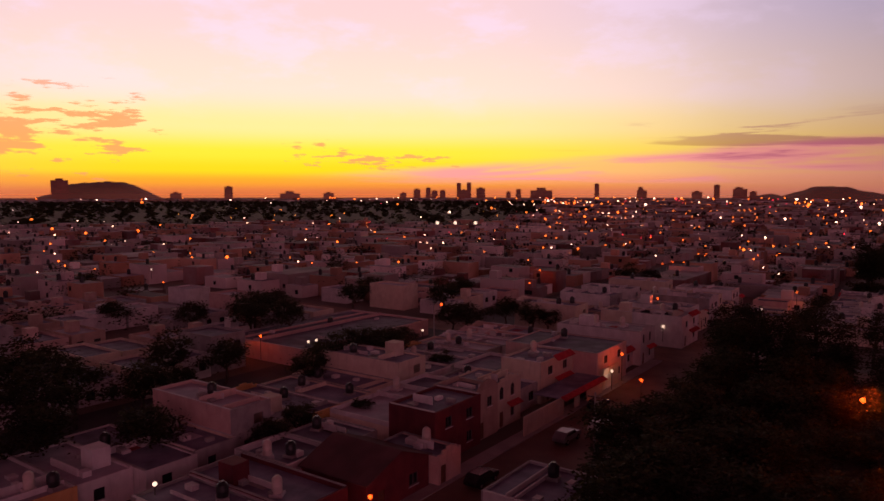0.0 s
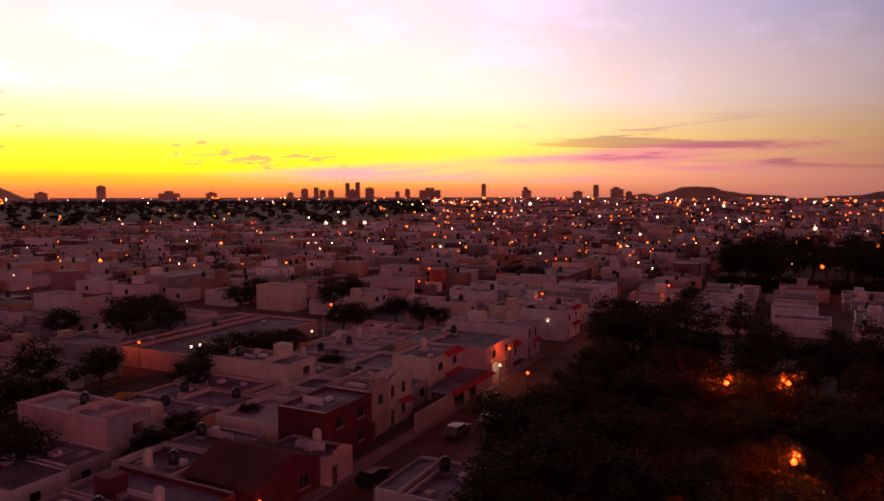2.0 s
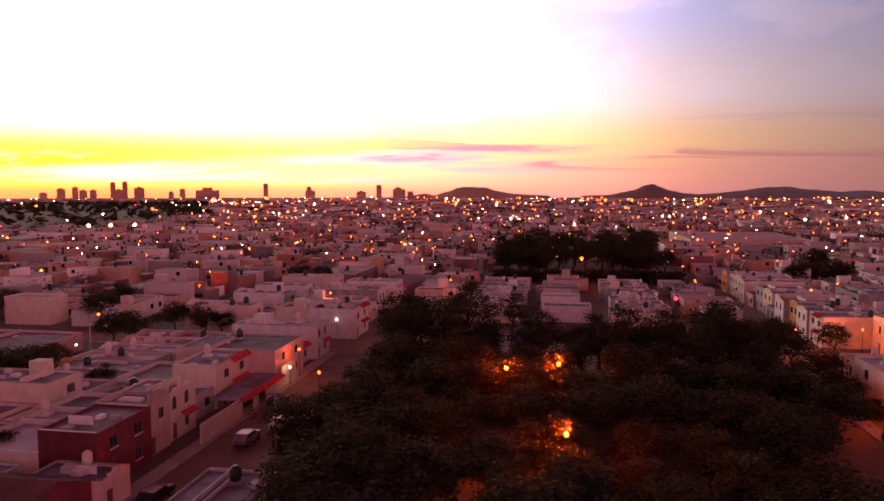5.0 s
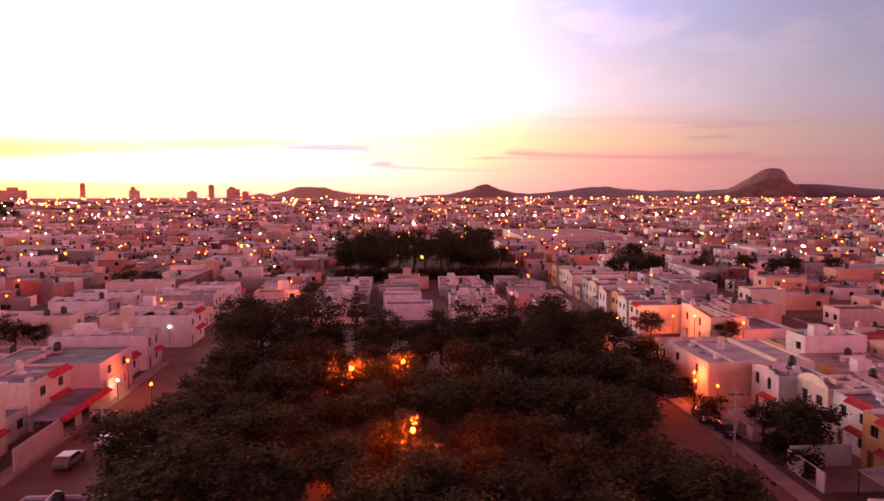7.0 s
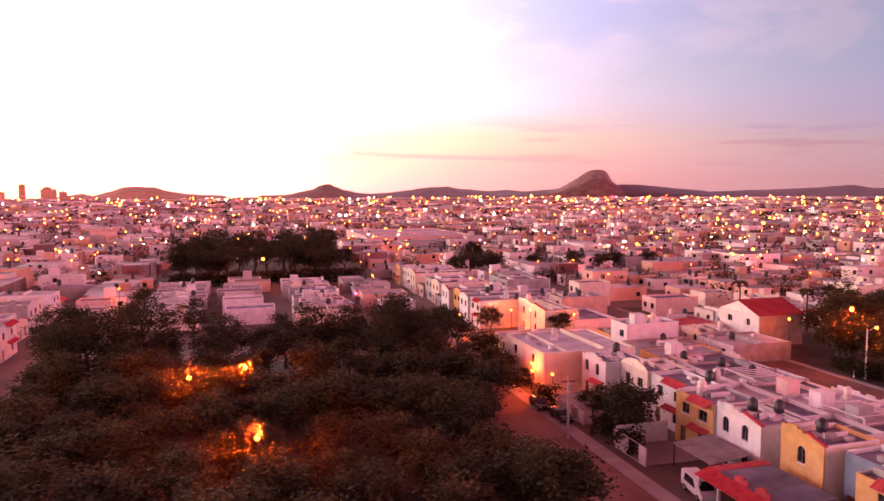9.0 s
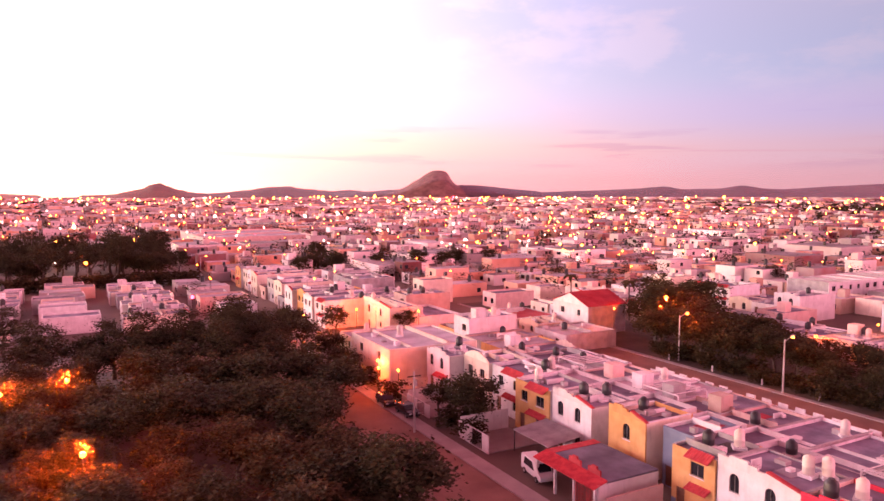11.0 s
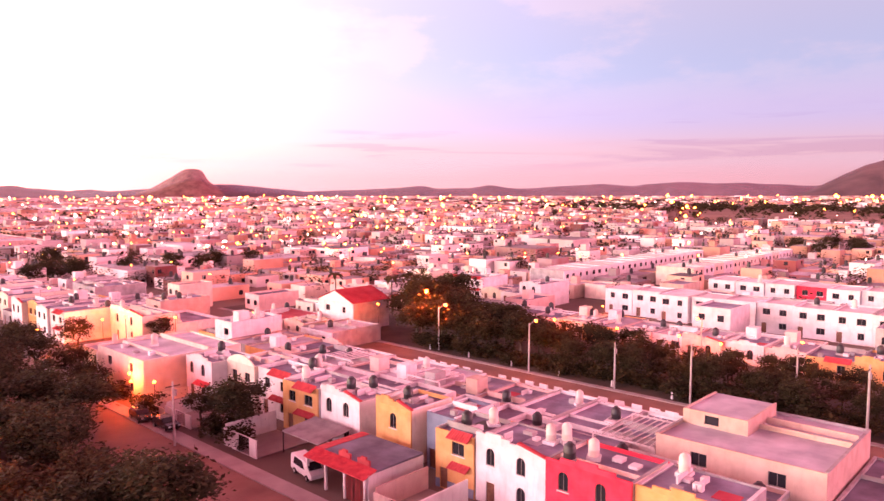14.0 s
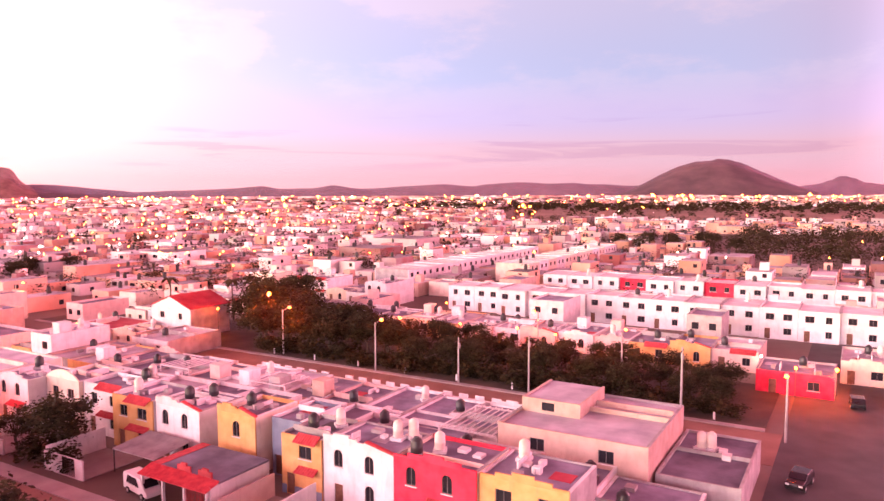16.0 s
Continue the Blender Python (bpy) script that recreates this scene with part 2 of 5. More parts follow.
SODIUM = lamp_mat("sodium_lamp", (1, .10, .005), 80)
SODIUM_FAR = lamp_mat("distant_sodium_lamp", (1, .15, .01), 90)
COOL = lamp_mat("cool_lamp", (1, .80, .5), 30)
COOL_FAR = lamp_mat("distant_cool_lamp", (1, .58, .32), 130)
RED_L = lamp_mat("red_lamp", (1, .02, .03), 90)
GREEN_L = lamp_mat("green_lamp", (.3, 1, .25), 30)
for leafy in (LEAF, LEAF_DRY):
    # leaves let some light through
    nt = leafy.node_tree
    b = nt.nodes["Principled BSDF"]
    b.inputs["Specular IOR Level"].default_value = .12
    colour = b.inputs["Base Color"].links[0].from_socket
    tr = nt.nodes.new("ShaderNodeBsdfTranslucent")
    nt.links.new(colour, tr.inputs[0])
    mix = nt.nodes.new("ShaderNodeMixShader")
    mix.inputs[0].default_value = .4
    nt.links.new(b.outputs[0], mix.inputs[1])
    nt.links.new(tr.outputs[0], mix.inputs[2])
    nt.links.new(mix.outputs[0], nt.nodes["Material Output"].inputs[0])

# ---- building helpers ----
GRID = pose(0, 0, 0, 0, 0, -35.6)  # the streets' own axes: u across, v along


def at(u, v, z=0, turn=0):
    return GRID @ pose(u, v, z, 0, 0, turn)


def mesh(name, verts, faces, mat):
    me = bpy.data.meshes.new(name)
    me.from_pydata([tuple(v) for v in verts], [], faces)
    me.validate()
    me.materials.append(mat)
    return me


def from_bm(name, bm, mat, smooth_faces=False):
    me = bpy.data.meshes.new(name)
    bmesh.ops.recalc_face_normals(bm, faces=bm.faces)
    for f in bm.faces:
        f.smooth = smooth_faces
    bm.to_mesh(me)
    bm.free()
    me.materials.append(mat)
    return me


def part(name, me, parent, m=None, label=""):
    ob = new(name, me)
    ob.parent = parent
    if m is not None:
        ob.matrix_basis = m
    return tagged(ob, label) if label else ob


def thing(name, label, category, m, group="", kind="", me=None):
    ob = new(name, me)
    ob.matrix_basis = m
    return tagged(ob, label, category, group, kind)


class Soup:
    """Collects boxes and faces into one mesh."""

    def __init__(self):
        self.v, self.f = [], []

    def face(self, *pts):
        k = len(self.v)
        self.v += pts
        self.f.append(tuple(range(k, k + len(pts))))

    def box(self, x0, y0, z0, x1, y1, z1, bottom=True):
        k = len(self.v)
        self.v += [(x0, y0, z0), (x1, y0, z0), (x1, y1, z0), (x0, y1, z0), (x0, y0, z1), (x1, y0, z1), (x1, y1, z1), (x0, y1, z1)]
        q = [(4, 5, 6, 7), (0, 1, 5, 4), (1, 2, 6, 5), (2, 3, 7, 6), (3, 0, 4, 7)] + ([(3, 2, 1, 0)] if bottom else [])
        self.f += [tuple(k + i for i in f) for f in q]

    def prism(self, outline, y0, y1):
        """An outline in x, z pushed from y0 to y1 (counter-clockwise seen from -y)."""
        k, n = len(self.v), len(outline)
        self.v += [(x, y0, z) for x, z in outline] + [(x, y1, z) for x, z in outline]
        self.f.append(tuple(range(k, k + n)))
        self.f.append(tuple(reversed(range(k + n, k + 2 * n))))
        self.f += [(k + (i + 1) % n, k + i, k + n + i, k + n + (i + 1) % n) for i in range(n)]

    def tube(self, pts, radii, sides=8):
        k = len(self.v)
        for p, r in zip(pts, radii):
            self.v += [(p[0] + r * math.cos(2 * math.pi * i / sides), p[1] + r * math.sin(2 * math.pi * i / sides), p[2]) for i in range(sides)]
        for j in range(len(pts) - 1):
            for i in range(sides):
                a, b = k + j * sides + i, k + j * sides + (i + 1) % sides
                self.f.append((a, b, b + sides, a + sides))
        self.f.append(tuple(reversed(range(k, k + sides))))
        self.f.append(tuple(range(k + (len(pts) - 1) * sides, k + len(pts) * sides)))

    def mesh(self, name, mat):
        return mesh(name, self.v, self.f, mat)


def box_mesh(name, x0, y0, z0, x1, y1, z1, mat):
    s = Soup()
    s.box(x0, y0, z0, x1, y1, z1)
    return s.mesh(name, mat)


def wall_mesh(w, h, holes, mat, th=0.2):
    """A wall in x, z, its face at y = 0, with openings through it: (x0, z0, x1, z1, arched)."""
    s = Soup()
    xs = sorted({0, w, *[a for q in holes for a in (q[0], q[2])]})
    zs = sorted({0, h, *[a for q in holes for a in (q[1], q[3])]})
    for xa, xb in zip(xs, xs[1:]):
        for za, zb in zip(zs, zs[1:]):
            mx, mz = (xa + xb) / 2, (za + zb) / 2
            if any(q[0] < mx < q[2] and q[1] < mz < q[3] for q in holes):
                continue
            s.face((xa, 0, za), (xb, 0, za), (xb, 0, zb), (xa, 0, zb))
            s.face((xb, th, za), (xa, th, za), (xa, th, zb), (xb, th, zb))
    s.face((0, 0, h), (w, 0, h), (w, th, h), (0, th, h))
    s.face((0, th, 0), (0, 0, 0), (0, 0, h), (0, th, h))
    s.face((w, 0, 0), (w, th, 0), (w, th, h), (w, 0, h))
    for x0, z0, x1, z1, arched in holes:
        s.face((x0, 0, z0), (x1, 0, z0), (x1, th, z0), (x0, th, z0))
        r = (x1 - x0) / 2
        zt = z1 - r if arched else z1
        s.face((x0, 0, z0), (x0, th, z0), (x0, th, zt), (x0, 0, zt))
        s.face((x1, th, z0), (x1, 0, z0), (x1, 0, zt), (x1, th, zt))
        if not arched:
            s.face((x0, th, z1), (x1, th, z1), (x1, 0, z1), (x0, 0, z1))
            continue
        cx, n = (x0 + x1) / 2, 8
        arc = [(cx - r * math.cos(math.pi * i / n), zt + r * math.sin(math.pi * i / n)) for i in range(n + 1)]
        for (ax, az), (bx, bz) in zip(arc, arc[1:]):
            s.face((ax, 0, az), (bx, 0, bz), (bx, 0, z1), (ax, 0, z1))
            s.face((bx, th, bz), (ax, th, az), (ax, th, z1), (bx, th, z1))
            s.face((ax, th, az), (bx, th, bz), (bx, 0, bz), (ax, 0, az))
    return s.mesh("wall", mat)


def add_window(parent, x0, z0, x1, z1, arched, mat=None, bars=1):
    """A window in an opening of a front wall: frame, pane and sill."""
    mat = mat or FRAME
    s, b = Soup(), 0.06
    s.box(x0, .08, z0, x0 + b, .14, z1)
    s.box(x1 - b, .08, z0, x1, .14, z1)
    s.box(x0 + b, .08, z0, x1 - b, .14, z0 + b)
    s.box(x0 + b, .08, z1 - b, x1 - b, .14, z1)
    for i in range(bars):
        c = x0 + (x1 - x0) * (i + 1) / (bars + 1)
        s.box(c - .025, .09, z0 + b, c + .025, .13, z1 - b)
    win = part("window", s.mesh("window", mat), parent)
    part("pane", box_mesh("pane", x0 + .01, .15, z0 + .01, x1 - .01, .165, z1 - .01, GLASS), win)
    part("sill", box_mesh("sill", x0 - .08, -.07, z0 - .09, x1 + .08, .07, z0 - .005, WHITE), win)
    return win


def outline_mesh(name, pts, y0, y1, mat):
    s = Soup()
    s.prism(pts, y0, y1)
    return s.mesh(name, mat)


def tile_roof_mesh(w, d, z0, z1, mat=None, step=.28):
    """A sloping roof of rounded tile rows: from y = 0, z = z0 up to y = d, z = z1."""
    s = Soup()
    n = max(3, int(w / step))
    for i in range(n):
        a, b = w * i / n, w * (i + 1) / n
        c = (a + b) / 2
        s.face((a, 0, z0), (c, 0, z0 + .09), (c, d, z1 + .09), (a, d, z1))
        s.face((c, 0, z0 + .09), (b, 0, z0), (b, d, z1), (c, d, z1 + .09))
    s.face((0, 0, z0 - .08), (w, 0, z0 - .08), (w, 0, z0), (0, 0, z0))
    s.face((0, d, z1 - .08), (w, d, z1 - .08), (w, 0, z0 - .08), (0, 0, z0 - .08))
    s.face((0, 0, z0 - .08), (0, 0, z0), (0, d, z1), (0, d, z1 - .08))
    s.face((w, 0, z0), (w, 0, z0 - .08), (w, d, z1 - .08), (w, d, z1))
    return s.mesh(name="tiles", mat=mat or TILE)


TANKS = {}


def water_tank(m, dark=True, scale=1.0):
    key = dark
    if key not in TANKS:
        s = Soup()
        prof = [(0, .50), (.05, .54), (.5, .55), (.55, .57), (.6, .55), (1.0, .55), (1.15, .48), (1.3, .28), (1.32, .24), (1.40, .24)]
        if not dark:
            prof = [(0, .46), (.05, .48), (.6, .48), (.63, .5), (.66, .48), (1.25, .48), (1.42, .4), (1.52, .22), (1.6, .2)]
        s.tube([(0, 0, z + .3) for z, r in prof], [r for z, r in prof], 14)
        body = s.mesh("tank_body", TANK_B if dark else TANK_W)
        for p in body.polygons:
            p.use_smooth = len(p.vertices) == 4
        base = box_mesh("plinth", -.6, -.6, 0, .6, .6, .3, GREY if dark else WHITE)
        ob = thing("water_tank", "black plastic water tank on a concrete plinth" if dark else "tall pale water tank on a whitewashed plinth", "water tank", m, "rooftop water tanks")
        part("tank_body", body, ob)
        part("plinth", base, ob)
        TANKS[key] = ob
        return ob
    return copy_thing(TANKS[key], m)


def house(m, w, d, storeys, mat, style="plain", roof=None, label="", rng=None, lower=None, hut=True):
    """A town house: front at y = 0 facing -y, x from 0 to w. Returns its roof's height."""
    rng = rng or random
    roof = roof or ROOF
    h = 2.75 * storeys + .2
    par = rng.uniform(.15, .45)
    ob = thing("house", label or {1: "low single-storey ", 2: "two-storey "}[storeys] + mat.name.replace("_", " ") + " house with flat roof", "house", m, "town houses")
    holes, wins = [], []
    if style in ("arched", "mission"):
        xs = [w * .22, w * .66] if w > 5.5 else [w * .5]
        for fl in range(storeys):
            for i, c in enumerate(xs):
                if fl == 0 and i == 0:
                    continue
                q = (c - .5, 2.75 * fl + .95, c + .5, 2.75 * fl + 2.6, True)
                holes.append(q)
                wins.append(q)
    else:
        for fl in range(storeys):
            for i, c in enumerate([w * .28, w * .74] if w > 5 else [w * .6]):
                if fl == 0 and i == 0:
                    continue
                ww = rng.uniform(.5, .8)
                q = (c - ww, 2.75 * fl + 1.0, c + ww, 2.75 * fl + 2.25, False)
                holes.append(q)
                wins.append(q)
    door = (w * .22 - .5, .05, w * .22 + .5, 2.1, False)
    holes.append(door)
    part("front_wall", wall_mesh(w, h + par, holes, mat), ob)
    bw = wall_mesh(w, h + par, [(w * .3, 1, w * .5, 2.2, False)] + ([(w * .55, 3.7, w * .8, 4.9, False)] if storeys > 1 else []), mat if rng.random() < .6 else GREY)
    part("back_wall", bw, ob, pose(w, d, 0, 0, 0, 180))
    side_mat = mat if rng.random() < .5 else (GREY if rng.random() < .5 else WHITE)
    if mat in (TAN, PINKISH, CREAM, MAROON):
        side_mat = mat
    if mat in (CRIMSON, YELLOW, BLUE):
        side_mat = rng.choice((WHITE, GREY, CREAM))
    for x in (0, w - .2):
        part("side_wall", box_mesh("side_wall", x, .202, 0, x + .2, d - .202, h + par, side_mat), ob)
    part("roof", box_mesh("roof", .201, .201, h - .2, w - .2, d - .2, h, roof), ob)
    for q in wins:
        add_window(ob, *q)
    part("door", box_mesh("door", door[0] + .01, .1, .05, door[2] - .01, .16, door[3] - .01, WOOD), ob)
    part("pane", box_mesh("pane", w * .5, d - .16, 1.01, w * .7, d - .14, 2.19, GLASS), ob)
    if lower:
        s = Soup()
        for x0, x1 in ((0, door[0]), (door[2], w)):
            s.box(x0, -.03, 0, x1, -.003, .9)
        part("dado", s.mesh("dado", lower), ob)
    if style in ("arched", "stepped"):
        t = h + par
        pts = [(0, t - .01), (w, t - .01), (w, t + .15), (w * .82, t + .15), (w * .82, t + .45), (w * .62, t + .45), (w * .62, t + .7), (w * .38, t + .7), (w * .38, t + .45), (w * .18, t + .45), (w * .18, t + .15), (0, t + .15)]
        part("stepped_gable", outline_mesh("stepped_gable", pts, 0, .2, mat), ob)
    if style == "mission":
        t = h + par - .01
        pts = [(0, t), (w, t), (w * .8, t + .34), (w * .62, t + .68), (w * .58, t + .5), (w * .5, t + .5), (w * .5, t + .72), (w * .38, t + .72), (w * .38, t + .95), (w * .15, t + .95), (w * .15, t + .72), (0, t + .72)]
        part("stepped_gable", outline_mesh("stepped_gable", pts, 0, .25, mat), ob)
        part("clay_coping", outline_mesh("clay_coping", [(w * .6, t + .68), (w + .12, t + .02), (w + .12, t + .14), (w * .62, t + .82)], -.08, .33, TILE), ob)
    if style == "ridge":
        t = h + par
        for k, (x0, turn) in enumerate(((0, 0), (w, 180))):
            part("roof_slope", tile_roof_mesh(d + .6, w / 2 + .3, t, t + w * .2, roof if roof in (ROOF_RED, ROOF_DARK) else ROOF_RED), ob, pose(-.3, d + .3, 0, 0, 0, -90) if k == 0 else pose(w + .3, -.3, 0, 0, 0, 90))
        for y in (0, d - .2):
            part("gable_wall", outline_mesh("gable_wall", [(0, t), (w, t), (w / 2, t + w * .2 - .08)], y, y + .2, mat), ob)
    if style == "gable":
        t = h + par
        n = 8
        pts = [(0, t - .01), (w, t - .01)] + [(w * (1 - i / n), t + 1.1 * math.sin(math.pi * i / n) ** .8 + .02) for i in range(n + 1)]
        part("curved_gable", outline_mesh("curved_gable", pts, 0, .2, mat), ob)
    if style in ("awning", "arched") and storeys > 1:
        part("tile_awning", tile_roof_mesh(w * .5, .75, 2.6, 3.0), ob, pose(w * .42, -.75, 0))
    if style == "awning":
        part("tile_coping", tile_roof_mesh(w * .55, .9, h + par - .35, h + par + .25), ob, pose(w * .4, -.7, 0))
    if style == "ridge":
        return ob, h
    # rooftop: rear wing, stair hut, vents, low dividing walls, coping
    edge = WHITE if rng.random() < .4 else GREY
    part("coping", box_mesh("coping", -.04, .21, h + par + .002, .24, d - .21, h + par + .07, edge), ob)
    part("coping", box_mesh("coping", w - .24, .21, h + par + .002, w + .04, d - .21, h + par + .07, edge), ob)
    if style != "flat":
        if hut and rng.random() < .3:
            part("stair_hut", box_mesh("stair_hut", w * .12, d * .62, h, w * .12 + 1.9, d * .62 + 2.1, h + 2.0, WHITE if mat is CRIMSON or mat is YELLOW else mat), ob)
        for k in range(rng.randint(2, 4)):
            x, y, q = rng.uniform(.8, w - 1.8), rng.uniform(1, d - 2), rng.uniform(.5, 1.1)
            part("roof_vent", box_mesh("roof_vent", x, y, h, x + q, y + rng.uniform(.5, 1.1), h + rng.uniform(.25, .6), rng.choice((WHITE, GREY, WHITE))), ob)
        for k in range(rng.randint(1, 3)):
            y = rng.uniform(d * .2, d * .9)
            if rng.random() < .6:
                part("roof_wall", box_mesh("roof_wall", .203, y, h, w - .203, y + .15, h + rng.uniform(.3, .9), side_mat), ob)
            else:
                x = rng.uniform(w * .25, w * .75)
                part("roof_wall", box_mesh("roof_wall", x, y * .5, h, x + .15, y, h + rng.uniform(.3, 1.0), WHITE), ob)
        if rng.random() < .5:
            x, y = rng.uniform(.6, w - 2.4), rng.uniform(d * .3, d - 3)
            part("roof_patch", box_mesh("roof_patch", x, y, h, x + rng.uniform(1.5, 2.2), y + rng.uniform(1.5, 2.8), h + .04, rng.choice((ROOF_PALE, GREY, ROOF_RED, IRON))), ob)
    for k in range(rng.choice((0, 1, 1, 1, 2)) if style != "flat" else rng.choice((0, 0, 1))):
        water_tank(m @ pose(rng.uniform(1, w - 1), rng.uniform(d * .25, d * .88), h, 0, 0, rng.uniform(0, 360)), rng.random() < .6)
    return ob, h

# ---- ground, streets, park ----
def disc(radius, z, mat, name):
    n = 96
    return mesh(name, [(0, 0, z)] + [(radius * math.cos(2 * math.pi * i / n), radius * math.sin(2 * math.pi * i / n), z) for i in range(n)],
                [(0, 1 + i, 1 + (i + 1) % n) for i in range(n)], mat)


thing("ground", "dry bare ground reaching to the horizon", "ground", pose(0, 0, -.02), kind="structure", me=disc(4900, 0, GROUND, "ground"))


def slab(name, label, u0, v0, u1, v1, z0, z1, mat, cat="road"):
    return thing(name, label, cat, GRID, kind="structure", me=box_mesh(name, u0, v0, z0, u1, v1, z1, mat))


slab("road", "dusty concrete street beside the park", -41, -40, -31, 260, -.1, .02, STREET)
slab("road", "dusty concrete street between park and houses", 27, -40, 37, 150, -.1, .02, STREET)
slab("road", "dusty avenue beside the tree strip", 79, -80, 90, 100.5, -.1, .02, STREET)
slab("road", "wide dark side street with parked cars", 40, -12, 160, 6, -.1, .025, ASPHALT)
slab("road", "cross street behind the park", -200, 126, 82, 136, -.1, .024, STREET)
slab("road", "wide dark avenue between house blocks", -95, -60, -80, 330, -.1, .02, ASPHALT)
slab("park_ground", "bare soil under the park trees", -30, -20, 26, 125, -.1, .12, SOIL, "ground")
slab("verge", "dry planted verge under trees", 91, 8, 112, 160, -.1, .12, SOIL, "ground")
for u0, u1, v0, v1 in ((-31, -30, -20, 125), (26, 27, -20, 125), (90, 91, 8, 160), (37, 39, 6, 125), (-43, -41, -20, 125), (77.4, 79, 8, 100)):
    slab("kerb" if u1 - u0 < 1.2 else "pavement", "worn concrete kerb" if u1 - u0 < 1.2 else "narrow concrete pavement", u0, v0, u1, v1, -.1, .16, PAVE, "pavement")

# ---- the houses ----
R = random.Random(7)
BUILT = [(-44, 39, -60, 158), (80, 118, -80, 140), (-96, -79, -60, 330), (39, 165, -14, 8), (-200, 84, 124, 138), (-24, 40, 236, 335), (58, 126, 372, 458)]
FRONTS = [WHITE, WHITE, CREAM, WHITE, YELLOW, PINKISH, WHITE, GREY, CREAM, TAN]
STYLES = ["plain", "stepped", "plain", "arched", "plain", "mission", "awning"]


def row(u, v0, v1, facing, depth, storeys=(1, 2), width=(6, 7.5), skip=(), mats=FRONTS, styles=STYLES, roofs=None):
    """A row of houses along v whose fronts stand at u and face -u or +u."""
    BUILT.append((min(u, u - facing * depth) - 1, max(u, u - facing * depth) + 1, v0 - 2, v1 + 2))
    v = v0
    while v < v1 - 4:
        w = R.uniform(*width)
        hit = [s for s in skip if s[0] < v + w and v < s[1]]
        if hit:
            v = hit[0][1] + .05
            continue
        st = R.choice(storeys)
        d = depth - R.uniform(0, 3)
        set_back = R.uniform(0, 2.0)
        if facing < 0:
            m = at(u + set_back, v + w - .03, 0, -90)
        else:
            m = at(u - set_back, v + .03, 0, 90)
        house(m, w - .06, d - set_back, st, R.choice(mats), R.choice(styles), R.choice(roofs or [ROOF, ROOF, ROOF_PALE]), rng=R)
        v += w


def one(u, v0, v1, facing, depth, storeys, mat, style, label, roof=None, lower=None):
    w = v1 - v0
    BUILT.append((min(u, u - facing * depth) - 1, max(u, u - facing * depth) + 1, v0 - 1, v1 + 1))
    m = at(u, v1, 0, -90) if facing < 0 else at(u, v0, 0, 90)
    front = depth
    if storeys == 2 and 10.5 <= depth <= 14.5:
        # the upper storey ends half way; a low rear wing with its own parapet follows
        front = 6.6
    ob, h = house(m, w, front, storeys, mat, style, roof, label, R, lower, hut=False)
    if front < depth:
        wing = part("rear_wing", box_mesh("rear_wing", 0, front + .02, 0, w, depth + 2, 3.2, R.choice((WHITE, GREY, CREAM))), ob)
        s = Soup()
        s.box(0, front + .03, 3.202, .18, depth + 2, 3.75)
        s.box(w - .18, front + .03, 3.202, w, depth + 2, 3.75)
        s.box(.182, depth + 1.82, 3.202, w - .182, depth + 2, 3.75)
        part("parapet", s.mesh("parapet", WHITE), wing)
        part("wing_roof", box_mesh("wing_roof", .19, front + .03, 3.203, w - .19, depth + 1.8, 3.23, R.choice((ROOF, ROOF, ROOF_PALE))), wing)
        if R.random() < .7:
            water_tank(m @ pose(R.uniform(1, w - 1), R.uniform(front + 1, depth + 1), 3.23), R.random() < .5)
    return ob, h


# the row facing the park street
one(41.5, 94.5, 110, -1, 15, 2, CREAM, "plain", "large cream corner house with a flat roof terrace", ROOF_PALE)
one(47.2, 86.6, 93.6, -1, 14, 2, WHITE, "arched", "narrow white two-storey house with arched windows")
one(49.5, 79.8, 86.5, -1, 12, 2, CREAM, "gable", "cream house with a curved gable behind a tree")
one(50, 72.2, 79.7, -1, 12, 2, WHITE, "awning", "white house with red tile awning behind a tree")
one(48.6, 65.2, 72.1, -1, 14, 2, YELLOW, "awning", "ochre two-storey house with red clay tile awning")
one(49, 58.2, 65.1, -1, 14, 2, WHITE, "mission", "bright white house with stepped gable and arched windows")
one(50, 51.2, 56.6, -1, 13, 2, YELLOW, "mission", "ochre house with stepped gable beside a carport")
one(51.5, 46.4, 50.3, -1, 12, 2, BLUE, "plain", "narrow slate-blue house between brighter neighbours")
one(48.6, 41.4, 46.3, -1, 13, 2, YELLOW, "awning", "ochre house with pink-red tile hood and blue base", None, BLUE)
one(48.8, 33.4, 41.3, -1, 13.5, 2, WHITE, "mission", "white house with stepped gable and two arched windows")
one(48.6, 25.2, 33.3, -1, 11, 2, CRIMSON, "arched", "crimson house with stepped parapet and arched window")
one(49, 17.4, 25.1, -1, 11, 2, YELLOW, "stepped", "yellow house with stepped parapet")
one(50, 9.5, 17.3, -1, 11, 1, GREY, "plain", "low bare concrete house with a grey roof")
one(61.5, 14.6, 29.5, -1, 14.8, 2, TAN, "plain", "large tan two-storey house with big dark windows", ROOF_PALE)
row(76.5, 31, 124, 1, 13.5, (1, 1, 1, 1, 2), (5.5, 6.5), styles=["plain", "stepped", "plain"])
one(77, 7, 14.3, 1, 14, 1, GREY, "plain", "low grey house with a bare concrete roof")
